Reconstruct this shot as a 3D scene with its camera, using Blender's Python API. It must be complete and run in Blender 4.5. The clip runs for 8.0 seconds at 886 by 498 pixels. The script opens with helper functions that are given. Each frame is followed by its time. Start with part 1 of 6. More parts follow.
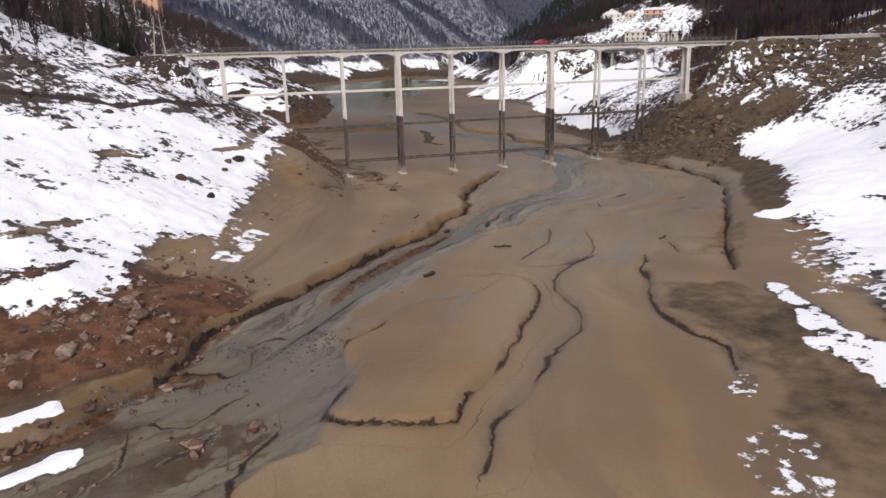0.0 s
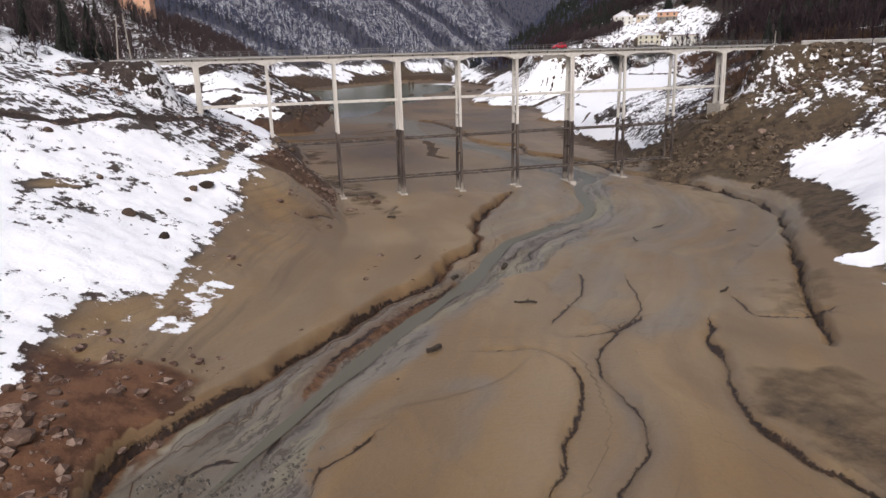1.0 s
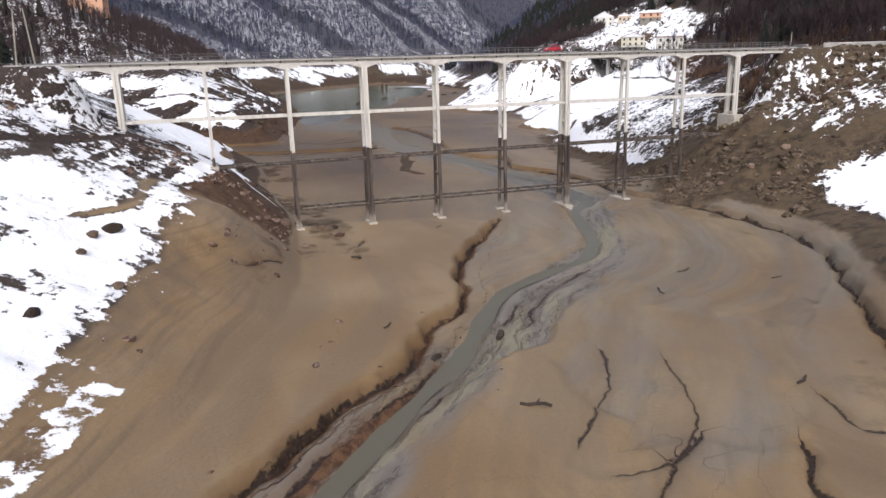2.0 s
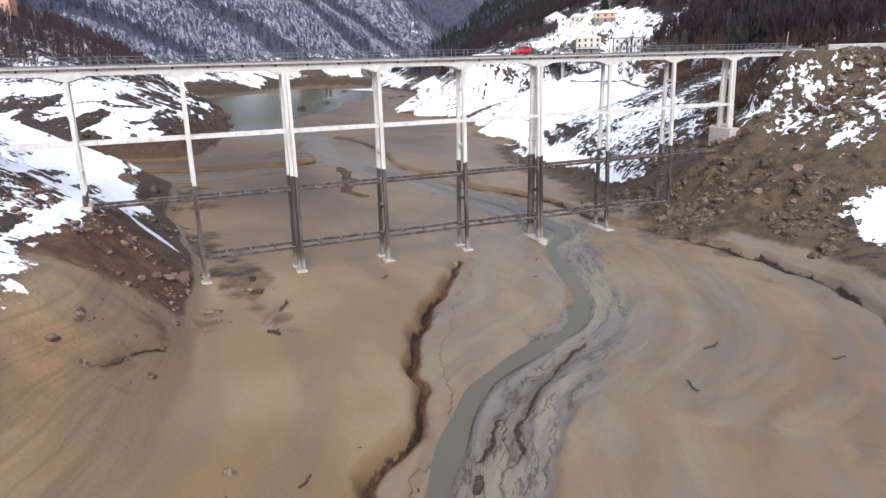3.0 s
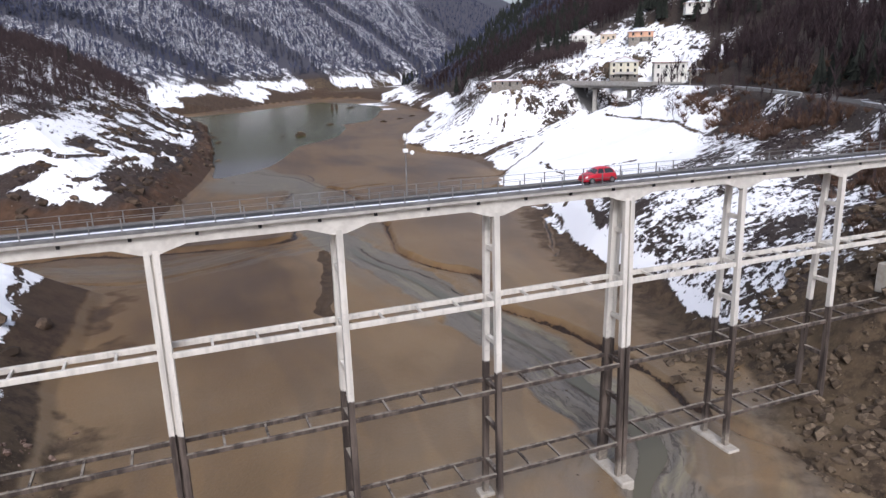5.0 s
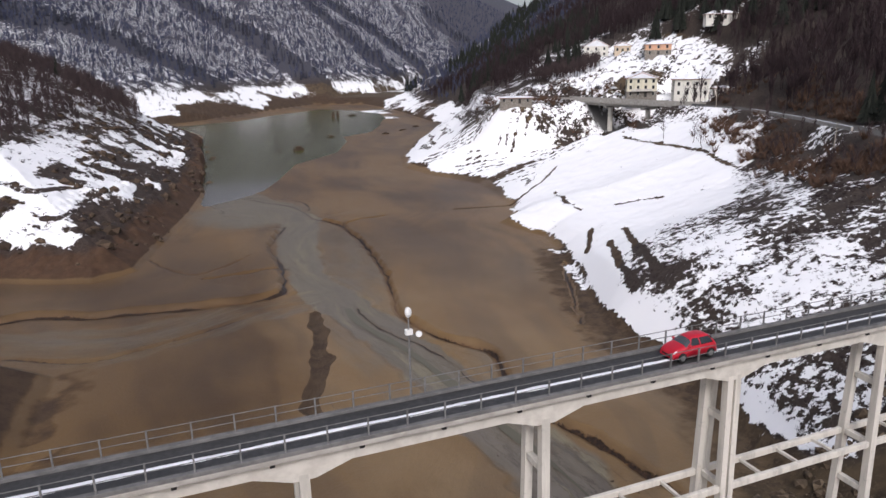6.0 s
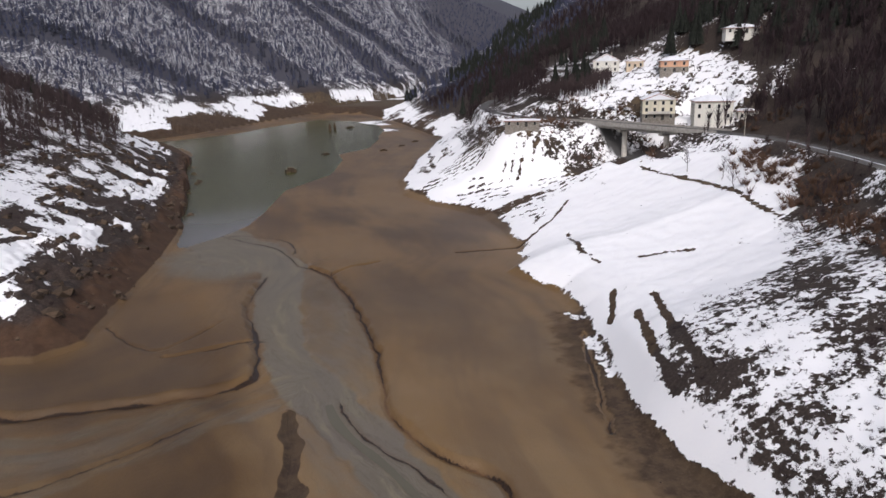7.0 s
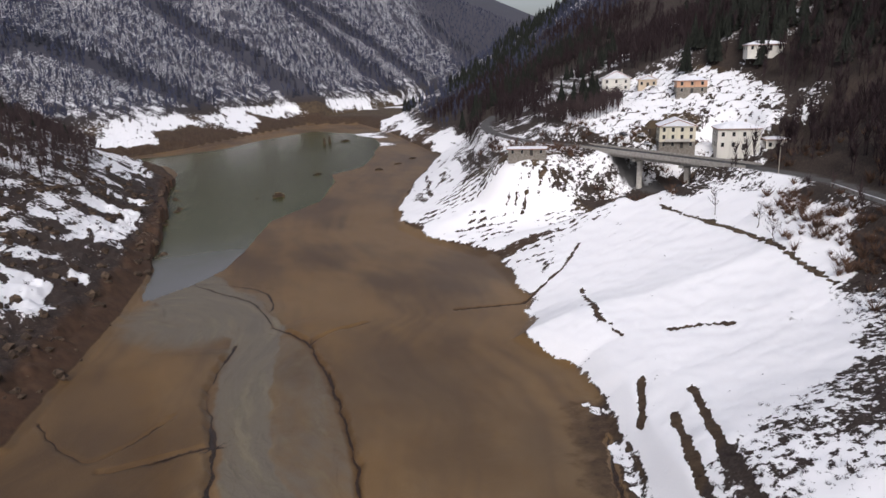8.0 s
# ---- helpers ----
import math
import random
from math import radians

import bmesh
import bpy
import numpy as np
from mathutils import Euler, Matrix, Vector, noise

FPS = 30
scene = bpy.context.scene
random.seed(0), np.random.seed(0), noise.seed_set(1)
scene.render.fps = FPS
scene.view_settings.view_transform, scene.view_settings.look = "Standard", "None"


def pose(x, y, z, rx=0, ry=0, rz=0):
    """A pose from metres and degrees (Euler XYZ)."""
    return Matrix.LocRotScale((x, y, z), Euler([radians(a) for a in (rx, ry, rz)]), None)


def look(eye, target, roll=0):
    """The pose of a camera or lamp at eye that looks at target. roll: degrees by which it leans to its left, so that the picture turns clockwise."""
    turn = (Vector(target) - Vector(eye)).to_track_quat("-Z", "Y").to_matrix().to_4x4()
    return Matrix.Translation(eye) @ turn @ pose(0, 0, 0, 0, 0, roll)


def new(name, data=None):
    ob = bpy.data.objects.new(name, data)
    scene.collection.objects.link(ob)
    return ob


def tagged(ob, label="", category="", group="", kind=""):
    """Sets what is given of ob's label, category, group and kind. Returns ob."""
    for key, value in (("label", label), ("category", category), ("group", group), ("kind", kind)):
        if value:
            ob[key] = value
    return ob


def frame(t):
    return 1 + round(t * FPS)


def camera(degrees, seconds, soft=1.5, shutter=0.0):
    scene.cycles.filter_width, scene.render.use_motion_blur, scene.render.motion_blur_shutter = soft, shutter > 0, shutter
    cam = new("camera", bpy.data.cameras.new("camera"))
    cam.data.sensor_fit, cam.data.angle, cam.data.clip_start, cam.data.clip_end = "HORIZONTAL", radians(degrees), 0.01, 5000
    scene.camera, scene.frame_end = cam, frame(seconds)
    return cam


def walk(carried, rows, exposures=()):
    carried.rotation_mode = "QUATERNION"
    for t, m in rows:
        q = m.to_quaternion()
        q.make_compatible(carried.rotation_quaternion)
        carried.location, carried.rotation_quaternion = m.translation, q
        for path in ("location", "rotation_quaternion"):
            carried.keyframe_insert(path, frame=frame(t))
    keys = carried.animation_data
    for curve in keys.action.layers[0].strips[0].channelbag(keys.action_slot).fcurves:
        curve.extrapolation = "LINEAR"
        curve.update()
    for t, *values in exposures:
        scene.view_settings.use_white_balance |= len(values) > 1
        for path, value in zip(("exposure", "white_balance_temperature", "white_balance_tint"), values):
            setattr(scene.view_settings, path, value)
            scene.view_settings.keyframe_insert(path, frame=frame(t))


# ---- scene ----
cam = camera(65.7, 8.0)
METRES, EYE, TILT, LEAN, TURN = 200.0, 27.8, -1.5, 0.3, -16.3
ROWS = [
    (0.0, 0.0, 0.0, 0.0, -0.31, -14.23, 1.22),
    (0.5, -0.0013, 0.0503, 0.0031, -0.2, -14.13, 1.21),
    (1.0, -0.0024, 0.1028, 0.0055, -0.06, -13.99, 1.17),
    (2.5, -0.0003, 0.2823, 0.014, -4.52, -13.91, 1.2),
    (3.0, 0.0045, 0.3491, 0.0174, -6.45, -13.92, 1.27),
    (3.5, 0.0106, 0.4165, 0.0269, -6.18, -13.93, 1.2),
    (4.0, 0.0183, 0.4855, 0.0411, -5.89, -13.79, 1.14),
    (4.5, 0.0273, 0.5485, 0.0601, -5.58, -13.77, 1.24),
    (5.0, 0.0323, 0.5991, 0.0785, -5.38, -13.7, 1.23),
    (6.5, 0.0431, 0.767, 0.1361, -5.03, -13.78, 1.15),
    (7.0, 0.0521, 0.833, 0.157, -5.03, -13.64, 1.35),
    (7.5, 0.0615, 0.9001, 0.1779, -5.04, -13.56, 1.48),
    (8.0, 0.0709, 0.9681, 0.1991, -5.01, -13.52, 1.57),
]
EXPOSURES = [(0.0, 0.1, 6300, 15), (1.2, 0.1, 6300, 15), (2.5, 0.58, 5900, 13), (3.2, 0.72, 5700, 13), (4.2, 0.55, 5720, 14), (5.2, 0.27, 5920, 15), (6.5, -0.02, 6240, 15), (8.0, -0.1, 6260, 15)]
walk(cam, [(t, pose(0, 0, EYE, TILT, LEAN, TURN) @ pose(METRES * x, METRES * y, METRES * z, 90 + pitch, roll, yaw)) for t, x, y, z, yaw, pitch, roll in ROWS], EXPOSURES)

# ---- light: a bright overcast winter sky and a veiled sun ----
SUN_UP, SUN_ROUND = radians(42), radians(200)
world = bpy.data.worlds.new("overcast_sky")
scene.world = world
world.use_nodes = True
wn, wl = world.node_tree.nodes, world.node_tree.links
sky = wn.new("ShaderNodeTexSky")
sky.sky_type, sky.sun_disc = "NISHITA", False
sky.sun_elevation, sky.sun_rotation = SUN_UP, SUN_ROUND
sky.air_density, sky.dust_density, sky.ozone_density = 1.0, 4.0, 0.6
veil = wn.new("ShaderNodeHueSaturation")
veil.inputs["Saturation"].default_value = 0.55
wl.new(sky.outputs[0], veil.inputs["Color"])
wl.new(veil.outputs[0], wn["Background"].inputs["Color"])
wn["Background"].inputs["Strength"].default_value = 0.14
sun = new("sun", bpy.data.lights.new("sun", "SUN"))
sun.data.energy, sun.data.angle, sun.data.color = 1.3, radians(16), (1.0, 0.97, 0.93)
to_sun = Vector((math.cos(SUN_UP) * math.sin(SUN_ROUND), math.cos(SUN_UP) * math.cos(SUN_ROUND), math.sin(SUN_UP)))
sun.matrix_world = look(to_sun * 300, (0, 0, 0))

# ---- materials ----
class Nodes:
    """Short hand for building node materials."""

    def __init__(self, name):
        self.mat = bpy.data.materials.new(name)
        self.mat.use_nodes = True
        self.tree = self.mat.node_tree
        self.bsdf = self.tree.nodes["Principled BSDF"]
        self.where = self.tree.nodes.new("ShaderNodeNewGeometry").outputs["Position"]

    def link(self, a, b):
        self.tree.links.new(a, b)

    def put(self, socket, value):
        if hasattr(value, "is_linked"):
            self.link(value, socket)
        else:
            socket.default_value = value

    def attr(self, name):
        n = self.tree.nodes.new("ShaderNodeAttribute")
        n.attribute_name = name
        return n.outputs["Fac"]

    def random(self):
        return self.tree.nodes.new("ShaderNodeObjectInfo").outputs["Random"]

    def island(self):
        return self.tree.nodes.new("ShaderNodeNewGeometry").outputs["Random Per Island"]

    def noise(self, scale, detail=4, rough=0.55, stretch=(1, 1, 1)):
        m = self.tree.nodes.new("ShaderNodeMapping")
        m.inputs["Scale"].default_value = stretch
        self.link(self.where, m.inputs["Vector"])
        n = self.tree.nodes.new("ShaderNodeTexNoise")
        n.inputs["Scale"].default_value, n.inputs["Detail"].default_value, n.inputs["Roughness"].default_value = scale, detail, rough
        self.link(m.outputs[0], n.inputs["Vector"])
        return n.outputs["Fac"]

    def math(self, op, a, b=0.0, c=0.0):
        n = self.tree.nodes.new("ShaderNodeMath")
        n.operation = op
        for s, v in zip(n.inputs, (a, b, c)):
            self.put(s, v)
        return n.outputs[0]

    def step(self, v, a, b):
        n = self.tree.nodes.new("ShaderNodeMapRange")
        n.interpolation_type = "SMOOTHSTEP"
        self.put(n.inputs["Value"], v)
        n.inputs["From Min"].default_value, n.inputs["From Max"].default_value = a, b
        return n.outputs[0]

    def mix(self, k, a, b):
        n = self.tree.nodes.new("ShaderNodeMix")
        n.data_type = "RGBA"
        self.put(n.inputs["Factor"], k)
        for s, v in ((n.inputs[6], a), (n.inputs[7], b)):
            self.put(s, v if hasattr(v, "is_linked") else (*v, 1))
        return n.outputs[2]

    def height(self):
        n = self.tree.nodes.new("ShaderNodeSeparateXYZ")
        self.link(self.where, n.inputs[0])
        return n.outputs["Z"]

    def upness(self):
        g = self.tree.nodes.new("ShaderNodeNewGeometry")
        n = self.tree.nodes.new("ShaderNodeSeparateXYZ")
        self.link(g.outputs["Normal"], n.inputs[0])
        return n.outputs["Z"]

    def finish(self, colour, rough=0.8, bump=None, deep=0.1, strength=0.6, metal=0.0, specular=0.3):
        self.put(self.bsdf.inputs["Base Color"], colour if hasattr(colour, "is_linked") else (*colour, 1))
        self.put(self.bsdf.inputs["Roughness"], rough)
        self.put(self.bsdf.inputs["Metallic"], metal)
        self.bsdf.inputs["Specular IOR Level"].default_value = specular
        if bump is not None:
            n = self.tree.nodes.new("ShaderNodeBump")
            n.inputs["Distance"].default_value, n.inputs["Strength"].default_value = deep, strength
            self.link(bump, n.inputs["Height"])
            self.link(n.outputs[0], self.bsdf.inputs["Normal"])
        return self.mat


def ground_material():
    n = Nodes("valley_ground")
    broad, mid, fine, tiny = n.noise(0.035, 4), n.noise(0.22, 5, 0.6), n.noise(2.2, 5, 0.65), n.noise(7.0, 4, 0.65)
    drag = n.noise(0.12, 6, 0.62, (1, 0.35, 1))
    shelves = n.noise(1.0, 5, 0.62, (0.045, 0.045, 2.6))
    rings, damp, crack = n.attr("rings"), n.attr("damp"), n.attr("crack")
    mud = n.mix(n.step(broad, 0.38, 0.64), (0.217, 0.137, 0.061), (0.276, 0.194, 0.104))
    mud = n.mix(n.math("MULTIPLY", n.step(n.noise(0.06, 6, 0.66), 0.5, 0.66), 0.5), mud, (0.242, 0.178, 0.108))
    mud = n.mix(n.math("MULTIPLY", n.step(drag, 0.47, 0.64), 0.7), mud, (0.186, 0.117, 0.054))
    mud = n.mix(n.math("MULTIPLY", n.step(rings, 0.46, 0.64), 0.40), mud, (0.150, 0.104, 0.062))
    mud = n.mix(n.math("MULTIPLY", n.step(shelves, 0.46, 0.62), n.math("MULTIPLY", n.attr("shelf"), 0.5)), mud, (0.122, 0.080, 0.044))
    mud = n.mix(n.math("MULTIPLY", n.step(fine, 0.45, 0.75), 0.24), mud, (0.15, 0.10, 0.06))
    mud = n.mix(n.math("MULTIPLY", n.step(tiny, 0.60, 0.72), 0.22), mud, (0.12, 0.085, 0.055))
    sodden = n.mix(n.step(n.math("ADD", n.math("MULTIPLY", rings, 0.16), n.math("MULTIPLY", n.noise(0.03, 5, 0.6, (1, 0.5, 1)), 0.84)), 0.40, 0.62), (0.150, 0.085, 0.028), (0.064, 0.034, 0.011))
    mud = n.mix(n.math("MULTIPLY", damp, n.math("ADD", 0.6, n.math("MULTIPLY", n.noise(0.02, 3), 0.5))), mud, sodden)
    mud = n.mix(n.math("MULTIPLY", n.step(damp, 1.0, 1.7), 0.45), mud, (0.088, 0.057, 0.031))
    both = n.tree.nodes.new("ShaderNodeCombineXYZ")
    n.link(n.math("MULTIPLY", n.attr("flow_s"), 0.13), both.inputs[0])
    n.link(n.math("ADD", n.attr("flow_d"), n.math("MULTIPLY", mid, 2.5)), both.inputs[1])

    def flow(scale, detail=5, rough=0.6):
        t = n.tree.nodes.new("ShaderNodeTexNoise")
        t.inputs["Scale"].default_value, t.inputs["Detail"].default_value, t.inputs["Roughness"].default_value = scale, detail, rough
        n.link(both.outputs[0], t.inputs["Vector"])
        return t.outputs["Fac"]

    slow, quick = flow(0.33), flow(0.8)
    grey = n.mix(n.step(slow, 0.36, 0.62), (0.122, 0.103, 0.080), (0.200, 0.172, 0.135))
    grey = n.mix(n.math("MULTIPLY", n.step(n.noise(0.05, 4), 0.45, 0.62), 0.5), grey, (0.148, 0.126, 0.112))
    grey = n.mix(n.math("MULTIPLY", n.step(flow(0.22, 5, 0.66), 0.53, 0.60), 0.8), grey, (0.235, 0.208, 0.136))
    vein = n.math("ABSOLUTE", n.math("SUBTRACT", flow(0.42, 6, 0.66), 0.5))
    grey = n.mix(n.math("MULTIPLY", n.step(vein, 0.026, 0.008), n.math("MULTIPLY", n.step(n.attr("silt"), 0.62, 0.9), n.math("SUBTRACT", 0.8, n.math("MULTIPLY", n.math("MINIMUM", damp, 1.0), 0.6)))), grey, (0.056, 0.042, 0.030))
    grey = n.mix(n.math("MULTIPLY", n.step(quick, 0.56, 0.70), 0.6), grey, (0.085, 0.068, 0.050))
    grey = n.mix(n.math("MULTIPLY", n.math("MINIMUM", damp, 1.0), 0.6), grey, n.mix(n.step(slow, 0.38, 0.62), (0.165, 0.138, 0.088), (0.092, 0.073, 0.046)))
    silt = n.math("ADD", n.attr("silt"), n.math("ADD", n.math("MULTIPLY", n.math("SUBTRACT", mid, 0.5), 0.5), n.math("MULTIPLY", n.math("SUBTRACT", flow(0.16, 4), 0.5), 1.1)))
    flat = n.mix(n.step(silt, 0.22, 0.95), mud, grey)
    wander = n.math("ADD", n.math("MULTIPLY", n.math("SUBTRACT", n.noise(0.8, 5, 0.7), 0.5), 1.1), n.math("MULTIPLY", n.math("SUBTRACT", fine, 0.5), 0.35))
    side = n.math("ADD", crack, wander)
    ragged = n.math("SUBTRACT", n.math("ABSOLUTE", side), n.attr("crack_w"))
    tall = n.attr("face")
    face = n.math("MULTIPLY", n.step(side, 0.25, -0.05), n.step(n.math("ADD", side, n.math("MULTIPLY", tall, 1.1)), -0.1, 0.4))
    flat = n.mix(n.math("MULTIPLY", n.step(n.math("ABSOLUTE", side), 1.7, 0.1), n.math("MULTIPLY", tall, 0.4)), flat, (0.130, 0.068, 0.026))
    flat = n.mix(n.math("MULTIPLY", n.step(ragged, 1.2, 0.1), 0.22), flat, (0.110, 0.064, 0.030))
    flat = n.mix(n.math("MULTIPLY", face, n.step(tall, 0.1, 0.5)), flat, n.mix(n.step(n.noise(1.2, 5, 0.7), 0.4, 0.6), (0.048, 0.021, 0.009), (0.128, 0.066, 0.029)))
    # near-black crack core: wet earth, with the crack's shade put into its colour
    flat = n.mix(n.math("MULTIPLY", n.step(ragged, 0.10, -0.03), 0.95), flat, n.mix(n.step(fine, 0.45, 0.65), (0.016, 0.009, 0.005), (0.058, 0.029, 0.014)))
    earth = n.mix(n.step(n.noise(0.4, 6, 0.68), 0.4, 0.6), (0.036, 0.024, 0.014), (0.096, 0.066, 0.038))
    earth = n.mix(n.math("MULTIPLY", n.step(n.noise(0.07, 5, 0.62), 0.44, 0.62), 0.6), earth, (0.092, 0.065, 0.035))
    earth = n.mix(n.math("MULTIPLY", n.step(fine, 0.52, 0.7), 0.5), earth, (0.15, 0.112, 0.073))
    earth = n.mix(n.math("MULTIPLY", n.math("MINIMUM", n.attr("rust"), 1.0), 0.88), earth, n.mix(n.step(n.noise(0.35, 6, 0.68), 0.4, 0.62), (0.060, 0.024, 0.011), (0.150, 0.070, 0.034)))
    rub = n.math("ADD", n.attr("rubble"), n.math("MULTIPLY", n.math("SUBTRACT", mid, 0.5), 0.9))
    earth = n.mix(n.math("MULTIPLY", n.math("MINIMUM", n.attr("damp"), 1.0), 0.6), earth, (0.048, 0.025, 0.014))
    bare = n.mix(n.step(rub, 0.3, 0.7), flat, earth)
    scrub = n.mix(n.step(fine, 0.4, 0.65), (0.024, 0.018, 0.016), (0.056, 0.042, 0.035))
    # bluer with distance: haze put into the far ground's colour
    scrub = n.mix(n.attr("far_haze"), scrub, n.mix(fine, (0.040, 0.042, 0.058), (0.075, 0.078, 0.104)))
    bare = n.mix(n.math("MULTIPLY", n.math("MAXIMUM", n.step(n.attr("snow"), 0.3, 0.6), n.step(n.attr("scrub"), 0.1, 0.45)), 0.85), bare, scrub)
    coarse = n.math("ADD", n.math("MULTIPLY", n.noise(0.55, 6, 0.68), 0.6), n.math("MULTIPLY", n.noise(0.12, 4, 0.6), 0.4))
    speck = n.noise(0.75, 6, 0.7)
    thick = n.attr("scrub")
    patch = n.math("ADD", n.math("MULTIPLY", coarse, n.math("SUBTRACT", 1.0, n.math("MULTIPLY", thick, 0.75))), n.math("MULTIPLY", speck, n.math("MULTIPLY", thick, 0.75)))
    cover = n.math("ADD", n.attr("snow"), n.math("MULTIPLY", n.math("SUBTRACT", patch, 0.5), 3.2))
    cover = n.math("ADD", cover, n.math("MULTIPLY", n.math("MULTIPLY", n.math("SUBTRACT", n.noise(0.085, 4, 0.6), 0.5), 2.0), n.math("MULTIPLY", thick, n.step(n.height(), 50, 36))))
    white = n.step(cover, 0.45, 0.54)
    white = n.math("MULTIPLY", white, n.step(n.attr("snow"), 0.04, 0.2))
    col = n.mix(white, bare, n.mix(mid, (0.90, 0.905, 0.92), (0.95, 0.945, 0.94)))
    col = n.mix(n.attr("road"), col, n.mix(fine, (0.06, 0.058, 0.056), (0.11, 0.105, 0.1)))
    shine = n.math("ADD", 0.46, n.math("MULTIPLY", n.math("MAXIMUM", white, n.step(rub, 0.3, 0.7)), 0.46))
    bump = n.math("ADD", n.math("MULTIPLY", fine, 0.5), n.math("MULTIPLY", white, 0.5))
    bump = n.math("ADD", bump, n.math("MULTIPLY", n.step(ragged, -0.05, 0.15), 0.9))
    bump = n.math("ADD", bump, n.math("MULTIPLY", n.math("MULTIPLY", quick, n.step(silt, 0.3, 0.85)), 0.4))
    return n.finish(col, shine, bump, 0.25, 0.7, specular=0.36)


def stained_concrete(name, pale, stain_top=14.0):
    """Pale concrete that turns dark where the lake once stood."""
    n = Nodes(name)
    fine, mid, streak = n.noise(3.0, 6, 0.65), n.noise(0.5, 4), n.noise(1.4, 5, 0.6, (1, 1, 0.12))
    col = n.mix(n.step(streak, 0.42, 0.7), pale, tuple(c * 0.72 for c in pale))
    col = n.mix(n.math("MULTIPLY", n.step(fine, 0.55, 0.75), 0.5), col, tuple(c * 0.5 for c in pale))
    level = n.math("ADD", n.height(), n.math("MULTIPLY", n.math("SUBTRACT", n.noise(0.9, 3), 0.5), 1.4))
    # lake stain, its colour deepened to stand in for shadow lines under beams
    dark = n.mix(n.step(streak, 0.4, 0.66), (0.042, 0.032, 0.027), (0.125, 0.098, 0.080))
    low = n.mix(n.step(fine, 0.45, 0.65), (0.22, 0.19, 0.155), (0.30, 0.26, 0.21))
    dark = n.mix(n.math("MULTIPLY", n.step(n.upness(), 0.5, 0.9), n.step(n.noise(0.5, 5, 0.7), 0.40, 0.56)), dark, (0.27, 0.235, 0.19))
    dark = n.mix(n.step(level, 2.6, 1.2), dark, low)
    col = n.mix(n.step(level, stain_top + 0.12, stain_top - 0.12), col, dark)
    return n.finish(col, 0.85, fine, 0.03, 0.6)


def plain(name, a, b, scale=2.0, rough=0.75, metal=0.0, specular=0.3, deep=0.02):
    n = Nodes(name)
    fine = n.noise(scale, 5, 0.6)
    col = n.mix(n.step(fine, 0.35, 0.68), a, b)
    col = n.mix(n.math("MULTIPLY", n.step(n.noise(scale * 0.2, 3), 0.4, 0.7), 0.4), col, tuple(v * 0.7 for v in a))
    return n.finish(col, rough, fine, deep, 0.5, metal, specular)


def snowy(name, a, b, amount=0.75, scale=1.2):
    """A surface with snow lying on what faces up."""
    n = Nodes(name)
    fine = n.noise(scale * 2, 5, 0.6)
    col = n.mix(n.step(fine, 0.35, 0.68), a, b)
    lies = n.step(n.math("ADD", n.upness(), n.math("MULTIPLY", n.math("SUBTRACT", n.noise(scale, 4), 0.5), 1.6)), 1.32 - amount * 0.9, 1.45 - amount * 0.9)
    return n.finish(n.mix(lies, col, (0.82, 0.83, 0.86)), 0.85, fine, 0.04, 0.6)


def stony(name, dark, pale):
    """Stones that differ one from another."""
    n = Nodes(name)
    fine = n.noise(3.0, 5, 0.65)
    col = n.mix(n.math("POWER", n.math("FRACT", n.math("ADD", n.island(), n.random())), 1.8), dark, pale)
    col = n.mix(n.math("MULTIPLY", n.step(fine, 0.4, 0.7), 0.6), col, dark)
    return n.finish(col, 0.9, fine, 0.05, 0.7)


def rendered_wall(name, base):
    """House plaster with rain streaks and grime."""
    n = Nodes(name)
    streak = n.noise(0.8, 5, 0.6, (1, 1, 0.15))
    col = n.mix(n.step(streak, 0.45, 0.75), base, tuple(c * 0.78 for c in base))
    return n.finish(col, 0.9, n.noise(4.0, 4), 0.01, 0.4)


GROUND = ground_material()
CONCRETE = stained_concrete("lake_stained_concrete", (0.62, 0.585, 0.52))
DECK_CONCRETE = plain("deck_concrete", (0.60, 0.57, 0.51), (0.48, 0.45, 0.40), 1.2, 0.85)
OLD_CONCRETE = plain("weathered_concrete", (0.42, 0.40, 0.36), (0.30, 0.28, 0.25), 1.0, 0.9)
FOOTING = plain("footing_concrete", (0.46, 0.42, 0.36), (0.36, 0.32, 0.26), 1.5, 0.9)
ASPHALT = plain("wet_asphalt", (0.035, 0.034, 0.034), (0.055, 0.054, 0.053), 3.0, 0.6, specular=0.4)
STEEL = plain("galvanised_steel", (0.19, 0.185, 0.18), (0.12, 0.118, 0.115), 6.0, 0.7, 0.0)
SNOW = plain("lying_snow", (0.84, 0.85, 0.87), (0.78, 0.80, 0.84), 1.5, 0.9, deep=0.06)
ROCK = stony("bank_rock", (0.050, 0.034, 0.021), (0.20, 0.150, 0.100))
DARK_ROCK = stony("dark_bank_rock", (0.034, 0.023, 0.015), (0.140, 0.096, 0.064))
SILT_CLOD = stony("grey_silt_clods", (0.060, 0.052, 0.042), (0.19, 0.165, 0.135))
RED_ROCK = stony("reddish_bank_rock", (0.060, 0.032, 0.020), (0.30, 0.215, 0.165))
BARK = plain("bare_bark", (0.075, 0.058, 0.046), (0.13, 0.105, 0.085), 3.0, 0.9)
WEST_TWIGS = plain("brown_winter_twigs", (0.072, 0.050, 0.049), (0.040, 0.028, 0.028), 0.3, 0.95)
KERB_GREY = plain("wet_kerb_concrete", (0.17, 0.165, 0.16), (0.11, 0.108, 0.105), 1.5, 0.7)
